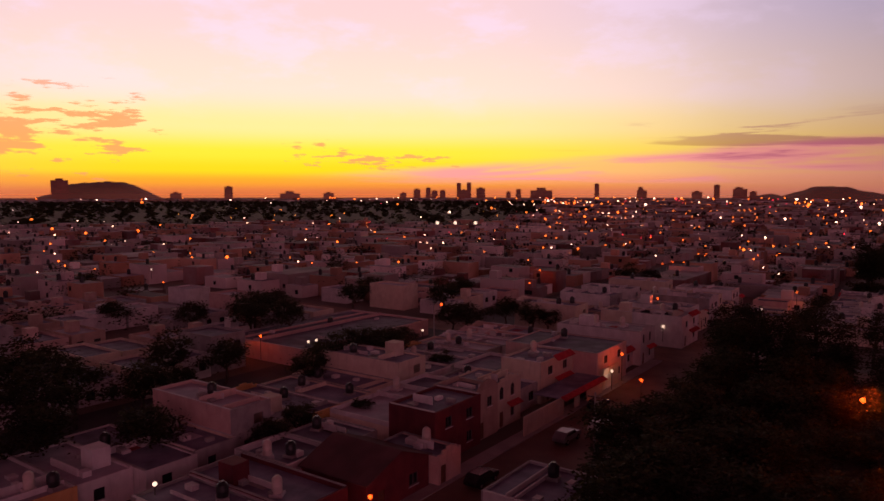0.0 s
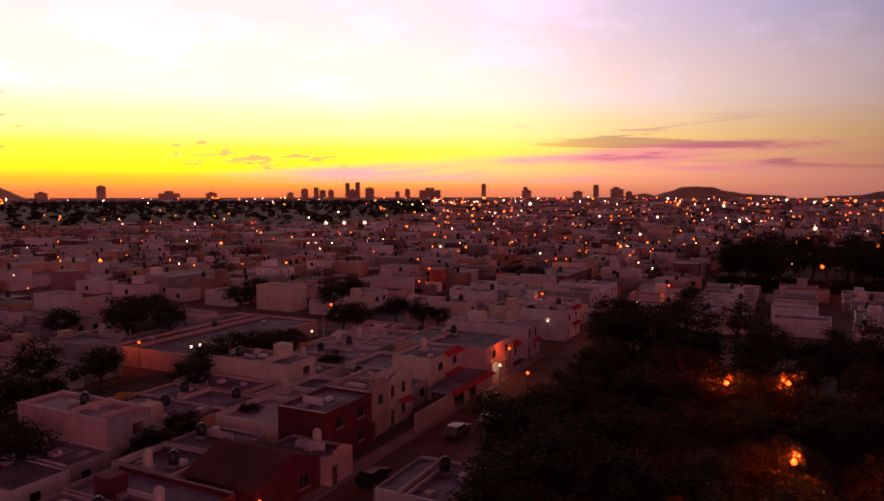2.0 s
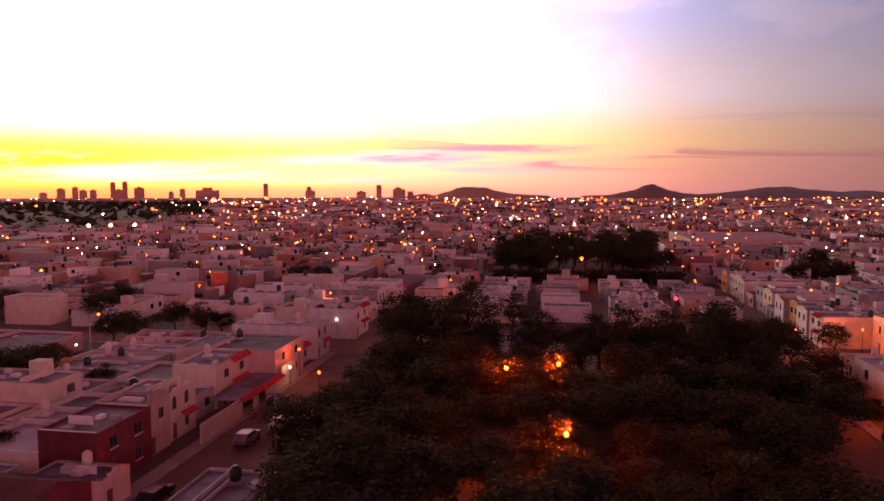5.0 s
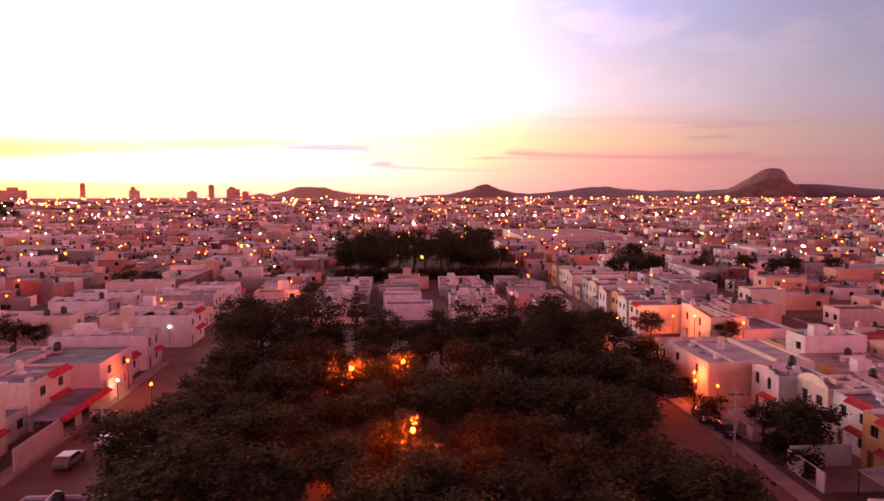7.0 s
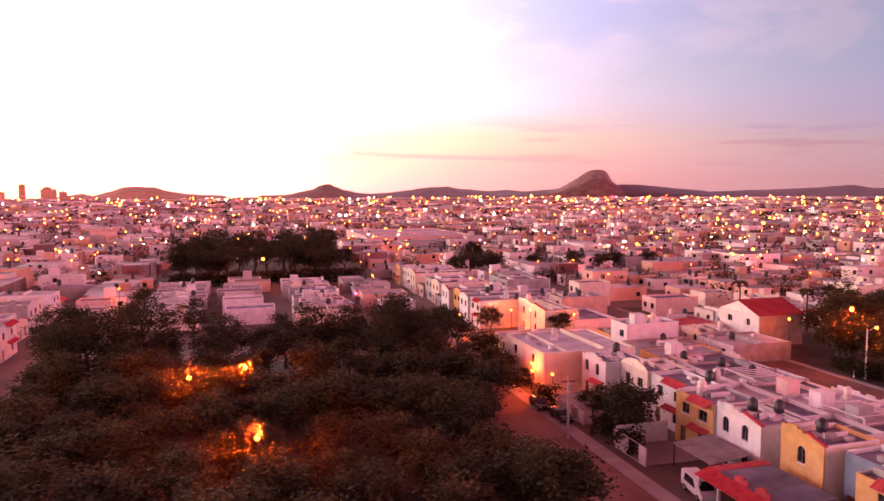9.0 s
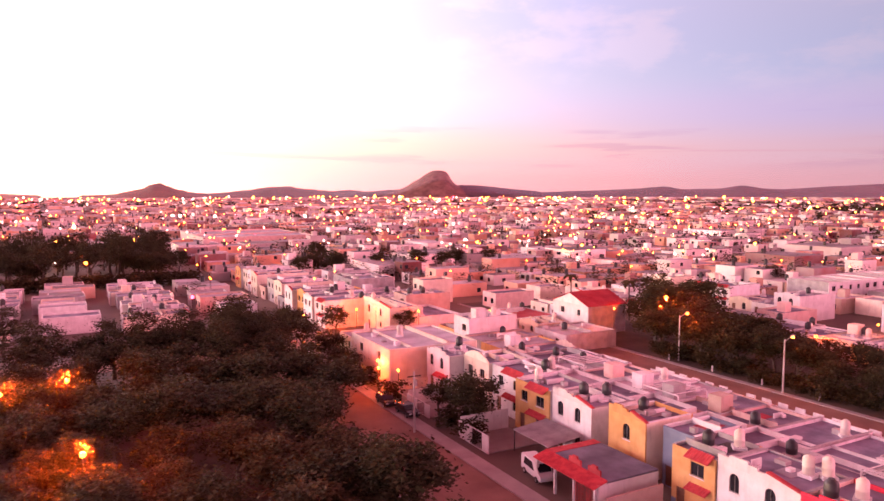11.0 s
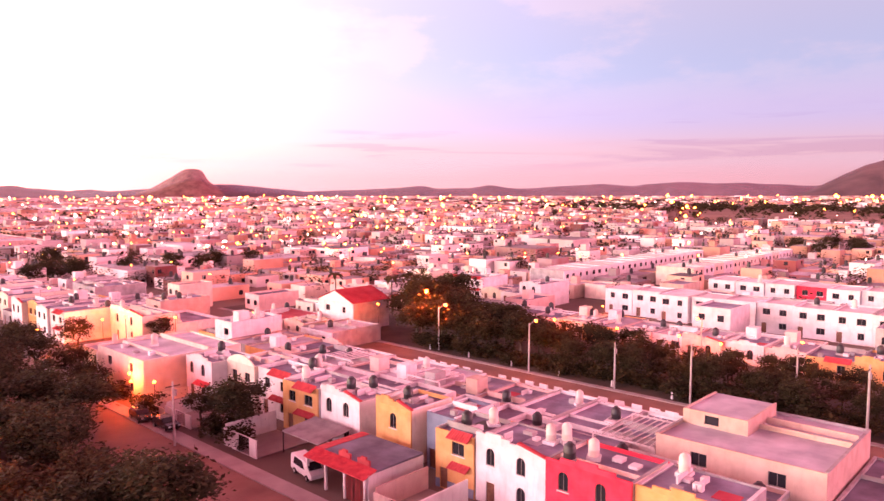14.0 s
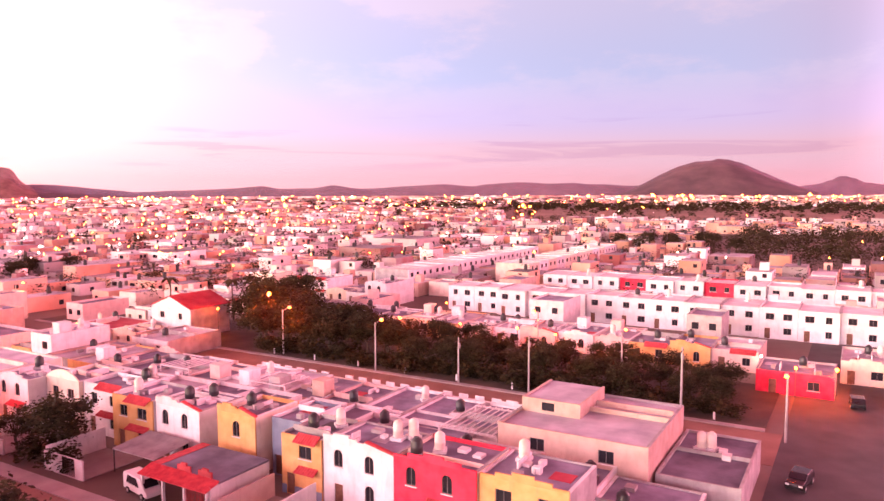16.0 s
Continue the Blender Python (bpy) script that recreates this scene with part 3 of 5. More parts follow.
# the row facing the street on the other side of the park
one(-33.6, 53, 62, -1, 8, 1, GREY, "plain", "low grey flat-roofed house under park trees", ROOF)
one(-42.5, 47.5, 57, 1, 8.5, 1, MAROON, "ridge", "dark red house with a low gabled roof", ROOF_DARK)
one(-41.5, 57.4, 61.4, 1, 8, 1, PINKISH, "stepped", "low pink house with a stepped street front")
one(-52, 46.5, 53, 1, 8, 1, WHITE, "plain", "small white house behind a gabled one")
one(-52, 53.2, 60, 1, 8, 1, GREY, "plain", "small grey house behind a gabled one")
one(-45, 61.6, 70.8, 1, 14, 2, MAROON, "plain", "maroon two-storey house with white window trim")
one(-45.5, 70.9, 75.6, 1, 14, 2, TAN, "gable", "tan two-storey house with a curved gable")
one(-45.8, 75.7, 82, 1, 14, 2, CREAM, "arched", "cream house with an arched upper window")
one(-47, 82.1, 89, 1, 13, 1, GREY, "plain", "low grey house behind a long yard wall")
one(-46.5, 89.1, 99.5, 1, 13, 2, CREAM, "awning", "cream house with small tiled hood")
one(-42.6, 99.8, 111.5, 1, 16, 2, PINKISH, "plain", "pink two-storey house above a lit garage")
row(-43, 112, 125, 1, 17, (2, 1))
row(-43, 28, 46.8, 1, 17, (1, 1, 2), (5.5, 6.5), mats=[GREY, TAN, WHITE, MAROON])
row(-79, 20, 125, -1, 17, (1, 1, 1, 2), (5, 6.4))
# beyond the avenue with the tree strip
row(118, 12, 150, -1, 14, (1,), mats=[CREAM, WHITE, PINKISH, YELLOW, WHITE])
one(108.5, 1.2, 11.2, -1, 9, 1, CRIMSON, "plain", "red corner shop with a lit awning")
row(118, -45, 1, -1, 13, (1,), mats=[WHITE, CREAM])
row(148, -75, 88, -1, 13, (2,), (6.8, 7.2), mats=[WHITE], styles=["flat"], roofs=[ROOF_WHITE])
row(182, -60, 76, -1, 13, (2,), (6.8, 7.2), mats=[WHITE, WHITE, CRIMSON], styles=["flat"], roofs=[ROOF_WHITE])
row(143, 100, 150, -1, 14, (1, 2), mats=[WHITE, CREAM])
# beyond the cross street
BUILT.append((61, 78, 14, 31))
up = thing("house", "tan upper block on the large corner house", "house", at(67, 29.3, 5.7, -90), "town houses")
part("wall", wall_mesh(6.4, 1.5, [(2.2, .3, 3.6, 1.2, False)], TAN), up)
for x in (0, 6.2):
    part("side_wall", box_mesh("side_wall", x, .201, 0, x + .2, 8, 1.5, TAN), up)
part("roof", box_mesh("roof", .2, .2, 1.2, 6.2, 8, 1.35, ROOF_PALE), up)
part("pane", box_mesh("pane", 2.21, .1, .31, 3.59, .13, 1.19, GLASS), up)
row(-43, 138, 200, 1, 17, (2, 1))
row(-79, 138, 200, -1, 17, (1, 2))
one(-41.5, 137.5, 148, 1, 10, 2, WHITE, "awning", "white corner house with red tiled hoods", ROOF_PALE)
row(-24, 160, 225, -1, 15, (1,), mats=[WHITE, GREY, WHITE, CREAM])
row(25, 160, 225, 1, 15, (1,), mats=[WHITE, GREY, CREAM])
row(44, 112, 124, -1, 16, (1,))
one(57, 129, 143, -1, 14, 2, CREAM, "mission", "pale house glowing orange in lamp light")
row(47, 144, 225, -1, 17, (1, 2))
row(81, 144, 225, 1, 15, (1, 1, 2))
one(93, 111.5, 123, -1, 10, 2, WHITE, "ridge", "white house with a red tiled gabled roof", ROOF_RED)
one(79.5, 101.5, 111, -1, 12, 1, WHITE, "plain", "low white house before a gabled one", ROOF_PALE)
row(80, 112.8, 119.6, -1, 11, (1,))
row(97, 126, 142, -1, 13, (1, 1, 2))
one(80, 120.4, 133, -1, 12, 1, CRIMSON, "plain", "low red building with an orange front", ROOF_RED)


def row_u(v, u0, u1, depth, storeys, mats):
    """A row of houses along u whose fronts face -v."""
    BUILT.append((u0 - 1, u1 + 8, v - 1, v + depth + 1))
    u = u0
    while u < u1:
        w = R.uniform(7, 8)
        house(at(u, v), w - .05, depth, R.choice(storeys), R.choice(mats), "flat", ROOF_WHITE, "white row house with recessed dark bays", R)
        u += w


row_u(112, 172, 265, 12, (2,), [WHITE])
row_u(88, 205, 290, 12, (2,), [WHITE, CREAM])
BUILT.append((-113, -88, 82, 122))
house(at(-89.5, 84, 0, 90), 36, 22, 1, PINKISH, "plain", ROOF, "long low pinkish hall with a flat grey roof", R)
house(at(64, 378, 0, 0), 58, 75, 2, PINKISH, "plain", ROOF_PALE, "huge low pink store with a flat roof", R)

# ---- the far city ----
def clear(x, y):
    """True where no far house may stand."""
    u = x * math.cos(radians(35.6)) - y * math.sin(radians(35.6))
    v = x * math.sin(radians(35.6)) + y * math.cos(radians(35.6))
    return any(a - 4 < u < b + 4 and c - 3 < v < e + 3 for a, b, c, e in BUILT)


R2 = random.Random(3)
for band, (r0, r1) in enumerate(((70, 420), (420, 900), (900, 1700), (1700, 3300))):
    pale, warm, dull, roofs, panes, tanks = Soup(), Soup(), Soup(), Soup(), Soup(), Soup()
    wide = (7, 12, 22, 45)[band]
    pitch_u, pitch_v = (17, 30, 60, 110)[band], wide + (.6, 0, 0, 0)[band]
    nu = int(r1 / pitch_u) + 1
    for iu in range(-nu, nu + 1):
        for iv in range(int(-r1 / 2 / pitch_v), int(r1 / pitch_v) + 1):
            u, v = iu * pitch_u + R2.uniform(-2, 2), iv * pitch_v
            x = u * math.cos(radians(35.6)) + v * math.sin(radians(35.6))
            y = -u * math.sin(radians(35.6)) + v * math.cos(radians(35.6))
            r, az = math.hypot(x, y), math.degrees(math.atan2(x, y))
            if not (r0 <= r < r1) or az < -38 or az > 134 or clear(x, y) or R2.random() < .15:
                continue
            if az < 8 - max(0, (900 - r) * .02) and 640 < r < 2600 or az > 100 and 640 < r < 1300 or az > 115.5 and 285 < r < 500:
                continue
            n_sub = 1 if band == 0 else 2
            for k in range(n_sub):
                w, d = wide * R2.uniform(.85, 1.05) / (1 if n_sub == 1 else 1.5), pitch_u * R2.uniform(.4, .7) / (1 if n_sub == 1 else 1.35)
                h = R2.choice((2.8, 2.9, 3.0, 3.2, 3.4, 3.4, 3.6, 5.8, 6.3)) * (1 + .08 * band)
                if band < 2 and k == 0 and r > 230 and abs(u) > 45 and R2.random() < .06:
                    w, d, h = w * R2.uniform(2, 4), d * R2.uniform(1.4, 2), R2.uniform(4.5, 6.5)
                if abs(u) < 42 and v < 240:
                    h = 3.2
                if band == 0 and r < 200:
                    s = Soup()
                    s.box(-w / 2, -d / 2, 0, w / 2, d / 2, h, False)
                    s.box(-w / 2, -d / 2, h, w / 2, -d / 2 + .18, h + .5)
                    s.box(-w / 2, d / 2 - .18, h, w / 2, d / 2, h + .5)
                    s.box(-w / 2, -d / 2 + .182, h, -w / 2 + .18, d / 2 - .182, h + .5)
                    s.box(w / 2 - .18, -d / 2 + .182, h, w / 2, d / 2 - .182, h + .5)
                    mt = R2.choice((WHITE, CREAM, WHITE, GREY, PINKISH, TAN))
                    ob = thing("house", ("low " if h < 4 else "two-storey ") + mt.name.replace("_", " ") + " house among crowded roofs", "house", at(u, v, 0, R2.choice((-90, 90))), "town houses")
                    part("wall", s.mesh("wall", mt), ob)
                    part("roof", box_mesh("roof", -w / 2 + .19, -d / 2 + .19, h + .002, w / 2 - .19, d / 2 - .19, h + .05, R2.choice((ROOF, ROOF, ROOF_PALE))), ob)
                    for q in range(2):
                        x = w * (-.25 + .5 * q)
                        part("window", box_mesh("window", x - .6, -d / 2 - .05, h - 2.1, x + .6, -d / 2 + .1, h - .9, GLASS), ob)
                    if R2.random() < .5 and h < 4 and abs(u) > 42:
                        part("roof_hut", box_mesh("roof_hut", -1, 0, h + .05, 1, 2, h + 2.1, mt), ob)
                    continue
                uu, vv = u + R2.uniform(-.1, .1) * pitch_u + (.25 * pitch_u if k else 0) * (band > 0), v + R2.uniform(-.08, .08) * wide + (.4 * wide if k else 0) * (band > 0)
                walls = R2.choice((pale, pale, pale, warm, warm, dull))
                walls.box(uu - d / 2, vv - w / 2, 0, uu + d / 2, vv + w / 2, h, False)
                roofs.box(uu - d / 2 + .25, vv - w / 2 + .25, h, uu + d / 2 - .25, vv + w / 2 - .25, h + .03, False)
                if band < 2:
                    if R2.random() < .22:
                        a, b = uu + R2.uniform(-.3, .3) * d, vv + R2.uniform(-.3, .3) * w
                        walls.box(a - 1.3, b - 1.2, h, a + 1.3, b + 1.2, h + 2.2, False)
                    for q in range(R2.randint(0, 2)):
                        z = 1.0 if h < 4 or R2.random() < .4 else 4.2
                        b = vv + R2.uniform(-.35, .35) * w
                        panes.box(uu - d / 2 - .04, b - .6, z, uu - d / 2 + .1, b + .6, z + 1.2)
                        a = uu + R2.uniform(-.35, .35) * d
                        panes.box(a - .6, vv - w / 2 - .04, z, a + .6, vv - w / 2 + .1, z + 1.2)
                    if R2.random() < .6:
                        a, b = uu + R2.uniform(-.3, .3) * d, vv + R2.uniform(-.3, .3) * w
                        tanks.tube([(a, b, h), (a, b, h + 1.5), (a, b, h + 1.8)], [.55, .55, .25], 7)
    thing("far_houses", "crowded flat-roofed houses of the distant city", "houses", GRID, kind="stuff", me=pale.mesh("far_houses", CITY))
    thing("far_houses", "tan, pink and ochre houses of the distant city", "houses", GRID, kind="stuff", me=warm.mesh("far_houses", CITY_WARM))
    thing("far_houses", "dull red and grey houses of the distant city", "houses", GRID, kind="stuff", me=dull.mesh("far_houses", CITY_DULL))
    thing("far_roofs", "pale flat roofs of the distant city", "roofs", GRID, kind="stuff", me=roofs.mesh("far_roofs", CITY_ROOF))
    if band < 2:
        thing("far_windows", "dark windows of distant houses", "windows", GRID, kind="stuff", me=panes.mesh("far_windows", GLASS))
        thing("far_tanks", "dark water tanks on distant roofs", "water tanks", GRID, kind="stuff", me=tanks.mesh("far_tanks", TANK_B))

# ---- hills and skyline ----
def polar(az, r, z=0):
    return Vector((r * math.sin(radians(az)), r * math.cos(radians(az)), z))


def hill(name, label, az, r, half, height, depth, shape, mat=None, rough=.08, seed=0):
    """A hill across the line of sight; shape(s) gives its height for s from -1 to 1."""
    nx, ny, verts, faces = 72, 14, [], []
    for j in range(ny + 1):
        q = -1 + 2 * j / ny
        for i in range(nx + 1):
            s = -1 + 2 * i / nx
            e = shape(s) * max(0, 1 - abs(q) ** 1.6)
            nz = noise.fractal(Vector((s * 6 + seed, q * 3, seed)), 1.0, 2.0, 5)
            verts.append((s * half, q * depth, max(-2, height * e * (1 + rough * nz) - 1)))
    for j in range(ny):
        for i in range(nx):
            a = j * (nx + 1) + i
            faces.append((a, a + 1, a + nx + 2, a + nx + 1))
    me = mesh(name, verts, faces, mat or HILL)
    for p in me.polygons:
        p.use_smooth = True
    return thing(name, label, "hill", Matrix.Translation(polar(az, r)) @ pose(0, 0, 0, 0, 0, -az), kind="structure", me=me)


def bump(s, c, w, p=2.0):
    return math.exp(-abs((s - c) / w) ** p)


def px(deg, r):
    return r * math.tan(radians(deg))


def line(*pts):
    return lambda s: float(np.interp(s, pts[0::2], pts[1::2]))


hill("hill", "long wooded hill with a tower on top", -25.6, 4200, px(4.3, 4200), 94, 300, line(-1, 0, -.7, .3, -.45, .8, -.2, .9, .1, 1, .4, .95, .6, .7, .8, .35, 1, 0), seed=1)
hill("hill", "low flat-topped hill", 28.4, 4200, px(6, 4200), 66, 300, line(-1, 0, -.75, .3, -.62, .45, -.5, .25, -.25, .75, -.15, 1, .15, 1, .3, .7, .55, .4, 1, .25), seed=2)
hill("hill", "small pointed hill", 42.2, 4200, px(5, 4200), 78, 300, line(-1, .2, -.6, .25, -.35, .5, -.2, .66, -.05, 1, .05, 1, .25, .66, .45, .4, .7, .3, 1, .2), seed=3)
hill("hill", "low rolling hills", 51, 4300, px(7, 4300), 62, 300, line(-1, .25, -.7, .4, -.4, .6, -.1, 1, .15, 1, .4, .7, .6, .6, .8, .7, 1, .5), seed=4)
hill("hill", "long dark ridge below the rock", 64.5, 4000, px(9, 4000), 72, 350, line(-1, .3, -.5, .6, -.25, .85, .1, 1, .35, .85, .55, .65, .75, .5, 1, .1), seed=5)
hill("rock", "steep rounded rock rising from a ridge", 62.6, 3900, px(4.6, 3900), 150, 260, line(-1, 0, -.7, .16, -.48, .28, -.3, .45, -.14, .66, -.04, .80, .04, .89, .1, .94, .17, .98, .22, 1, .28, .99, .33, .955, .38, .87, .42, .73, .46, .58, .52, .48, .62, .38, 1, 0), ROCK, .03, 6)
hill("hill", "low hazy hills far away", 82, 4500, px(10, 4500), 66, 200, line(-1, .45, -.6, .6, -.3, .75, -.1, .95, .05, .7, .3, .75, .48, 1, .65, .7, 1, .6), seed=7)
hill("hill", "rolling hazy hills far away", 100, 4500, px(11, 4500), 84, 200, line(-1, .5, -.7, .7, -.42, .85, -.2, .7, .1, 1, .3, .85, .5, .9, .8, .7, 1, .7), seed=8)
hill("mountain", "broad domed mountain with a scar on its flank", 116.1, 3900, px(6.6, 3900), 184, 450, line(-1, .05, -.8, .32, -.6, .58, -.42, .8, -.2, .94, 0, 1, .15, .98, .3, .86, .5, .62, .75, .34, 1, .1), rough=.04, seed=9)
hill("hill", "small distant peak", 124.6, 4500, px(3, 4500), 102, 200, line(-1, .45, -.5, .6, -.15, .95, .05, 1, .4, .65, 1, .45), seed=10)
hill("hill", "low ridge far away", 132, 4500, px(6, 4500), 66, 200, line(-1, .5, -.3, .8, .2, .7, .6, .8, 1, .4), seed=11)


def tower(az, width, el, label="distant tower block against the sunset", cap=None):
    r = 3600
    w, h = px(width, r), 30 + px(el, r)
    ob = thing("tower", label, "tower", Matrix.Translation(polar(az, r)) @ pose(0, 0, 0, 0, 0, -az), "skyline towers")
    part("wall", box_mesh("wall", -w / 2, -w * .35, 0, w / 2, w * .35, h, TOWER), ob)
    part("roof_house", box_mesh("roof_house", -w * .22, -w * .15, h, w * .2, w * .15, h + max(3, w * .12), TOWER), ob)
    return ob


for az, width, el in ((-28.1, 1.1, .9), (-16.6, .62, .48), (-3.1, .5, 0.02), (-2, .55, .3), (-1.1, .4, .42), (-.6, .5, .2), (.05, .45, .22), (1.35, .34, .78),
                      (1.75, .5, .25), (2.15, .36, .82), (3.1, .7, .38), (5.3, .35, .1), (6.1, .4, .3), (7.9, 1.7, .22), (12.2, .36, .71), (15.6, .75, .2), (15.5, .35, .45),
                      (19.6, .75, .1), (21, .42, .6), (22.6, 1.0, .3), (22.5, .5, .42), (23.5, .5, .1), (-12, 1.5, -.02), (-9, .8, 0), (-20.4, .8, 0)):
    tower(az, width, el)

# ---- haze: added translucent sheets before the skyline and the far hills, haze glow put into their tint, lit by the sky behind them ----
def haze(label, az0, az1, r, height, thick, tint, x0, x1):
    m = bpy.data.materials.new("haze_sheet")
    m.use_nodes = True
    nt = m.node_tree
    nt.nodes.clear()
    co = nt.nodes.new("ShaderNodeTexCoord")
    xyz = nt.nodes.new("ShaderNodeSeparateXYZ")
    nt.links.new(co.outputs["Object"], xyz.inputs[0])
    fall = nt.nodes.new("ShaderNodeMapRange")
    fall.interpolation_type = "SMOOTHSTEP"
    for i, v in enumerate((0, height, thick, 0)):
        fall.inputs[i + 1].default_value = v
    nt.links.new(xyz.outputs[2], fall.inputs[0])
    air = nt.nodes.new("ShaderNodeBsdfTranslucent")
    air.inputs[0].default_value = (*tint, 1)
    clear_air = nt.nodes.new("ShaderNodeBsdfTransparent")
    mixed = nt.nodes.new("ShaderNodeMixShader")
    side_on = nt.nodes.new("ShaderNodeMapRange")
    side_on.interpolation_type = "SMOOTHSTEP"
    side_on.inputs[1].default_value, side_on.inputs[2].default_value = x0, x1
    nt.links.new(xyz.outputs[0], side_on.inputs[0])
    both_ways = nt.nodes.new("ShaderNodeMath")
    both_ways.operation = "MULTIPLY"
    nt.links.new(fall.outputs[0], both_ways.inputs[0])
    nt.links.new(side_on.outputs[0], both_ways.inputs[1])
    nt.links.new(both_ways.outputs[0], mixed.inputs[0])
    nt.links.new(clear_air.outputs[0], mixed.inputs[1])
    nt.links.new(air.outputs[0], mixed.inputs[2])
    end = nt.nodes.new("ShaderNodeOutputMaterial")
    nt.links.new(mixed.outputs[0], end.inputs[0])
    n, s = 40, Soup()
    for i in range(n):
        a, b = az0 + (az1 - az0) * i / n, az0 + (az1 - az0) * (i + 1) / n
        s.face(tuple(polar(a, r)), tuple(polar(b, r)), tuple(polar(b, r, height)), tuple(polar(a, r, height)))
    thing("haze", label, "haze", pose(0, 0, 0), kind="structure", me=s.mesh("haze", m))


haze("translucent sheet standing in for sunset haze before the skyline", -48, 66, 3450, 115, .42, (1, .40, .32), 3050, 1000)
haze("translucent sheet standing in for haze before the far hills", 34, 150, 3750, 230, .17, (.95, .8, 1), 2300, 3300)

# ---- trees ----
def limb(s, p, q, r0, r1, sides=6):
    """A tapered limb from p to q."""
    p, q = Vector(p), Vector(q)
    rot = (q - p).to_track_quat("Z", "Y")
    k = len(s.v)
    for c, r in ((p, r0), ((p + q) / 2 + Vector((r0 * .6, -r0 * .4, 0)), (r0 + r1) / 2), (q, r1)):
        s.v += [tuple(c + rot @ Vector((r * math.cos(2 * math.pi * i / sides), r * math.sin(2 * math.pi * i / sides), 0))) for i in range(sides)]
    for j in range(2):
        for i in range(sides):
            a, b = k + j * sides + i, k + j * sides + (i + 1) % sides
            s.f.append((a, b, b + sides, a + sides))


def leaf(s, c, size, rng):
    a, b = rng.uniform(0, 6.283), rng.uniform(-.9, .9)
    x = Vector((math.cos(a), math.sin(a), rng.uniform(-.4, .4))) * size
    y = Vector((-math.sin(a) * math.cos(b), math.cos(a) * math.cos(b), math.sin(b))) * size * .6
    c = Vector(c)
    s.face(tuple(c - x), tuple(c - y * .8 + x * .1), tuple(c + x), tuple(c + y))


def tree_model(name, label, h, r, seed, mat, clumps=34, leaves=90, size=.25, flat=.55, group="park trees"):
    rng = random.Random(seed)
    ob = thing(name, label, "tree", pose(0, 0, -50), group)
    tr = Soup()
    th = h * .38
    limb(tr, (0, 0, -.15), (rng.uniform(-.3, .3), rng.uniform(-.3, .3), th), h * .03 + .06, h * .02 + .04, 8)
    part("trunk", tr.mesh("trunk", BARK), ob)
    crown = Soup()
    tips = []
    for i in range(3):
        a = i * 2.094 + rng.uniform(-.4, .4)
        tip = Vector((math.cos(a) * r * rng.uniform(.4, .7), math.sin(a) * r * rng.uniform(.4, .7), h * rng.uniform(.58, .82)))
        ls = Soup()
        limb(ls, (0, 0, th - .2), tip, h * .014 + .03, .03)
        part("limb", ls.mesh("limb", BARK), ob)
        tips.append(tip)
    cz, rz = h * .66, h * .36
    for i in range(clumps):
        while True:
            p = Vector((rng.uniform(-1, 1), rng.uniform(-1, 1), rng.uniform(-.75, 1)))
            if .35 < p.length < 1:
                break
        wob = .78 + .4 * noise.noise(Vector((p.x * 1.6 + seed * 3.1, p.y * 1.6, p.z)))
        c = Vector((p.x * r * wob, p.y * r * wob, cz + p.z * rz * wob))
        cr = r * rng.uniform(.17, .30)
        for k in range(leaves):
            d = Vector((rng.gauss(0, 1), rng.gauss(0, 1), rng.gauss(0, flat))) * cr * .62
            leaf(crown, c + d, size * rng.uniform(.6, 1.25), rng)
    part("crown", crown.mesh("crown", mat), ob)
    return ob


MODELS = [tree_model("tree", "broad dark-leaved park tree with a dense crown", 8.5, 4.6, 1, LEAF),
          tree_model("tree", "dark park tree with an uneven crown", 9.2, 4.2, 2, LEAF),
          tree_model("tree", "olive-leaved park tree with a loose crown", 7.4, 4.4, 3, LEAF_DRY),
          tree_model("tree", "rounded dark park tree", 8.0, 5.0, 4, LEAF, 38),
          tree_model("tree", "tall dark tree above the park", 12.5, 5.2, 5, LEAF, 44)]


LIT_TREE = tree_model("tree", "small leafy tree round a park lamp", 7.6, 2.7, 9, LEAF_DRY, 30, 70, .2)


def palm_model():
    ob = thing("palm", "tall palm with drooping fronds above the tree strip", "palm", pose(0, 0, -50), "palms")
    s = Soup()
    s.tube([(0, 0, -.1), (.15, 0, 3), (.1, .1, 6), (.2, .1, 9)], [.24, .18, .16, .15], 8)
    part("trunk", s.mesh("trunk", BARK), ob)
    for i in range(16):
        f = Soup()
        a, lift = i * .393 * 2.618, .9 - .09 * (i % 9)
        last = None
        for k in range(7):
            q = k / 6
            c = Vector((.2 + math.cos(a) * 2.3 * q, .1 + math.sin(a) * 2.3 * q, 9 + lift * q * 1.4 - 1.9 * q * q))
            side = Vector((-math.sin(a), math.cos(a), -.35)) * .42 * math.sin(math.pi * min(1, q * .85 + .12))
            side2 = Vector((math.sin(a), -math.cos(a), -.35)) * .42 * math.sin(math.pi * min(1, q * .85 + .12))
            if last:
                f.face(tuple(last[0]), tuple(c), tuple(c + side), tuple(last[1]))
                f.face(tuple(c), tuple(last[0]), tuple(last[2]), tuple(c + side2))
            last = (c, c + side, c + side2)
        part("frond", f.mesh("frond", LEAF_DRY), ob)
    return ob


PALM = palm_model()
used = set()


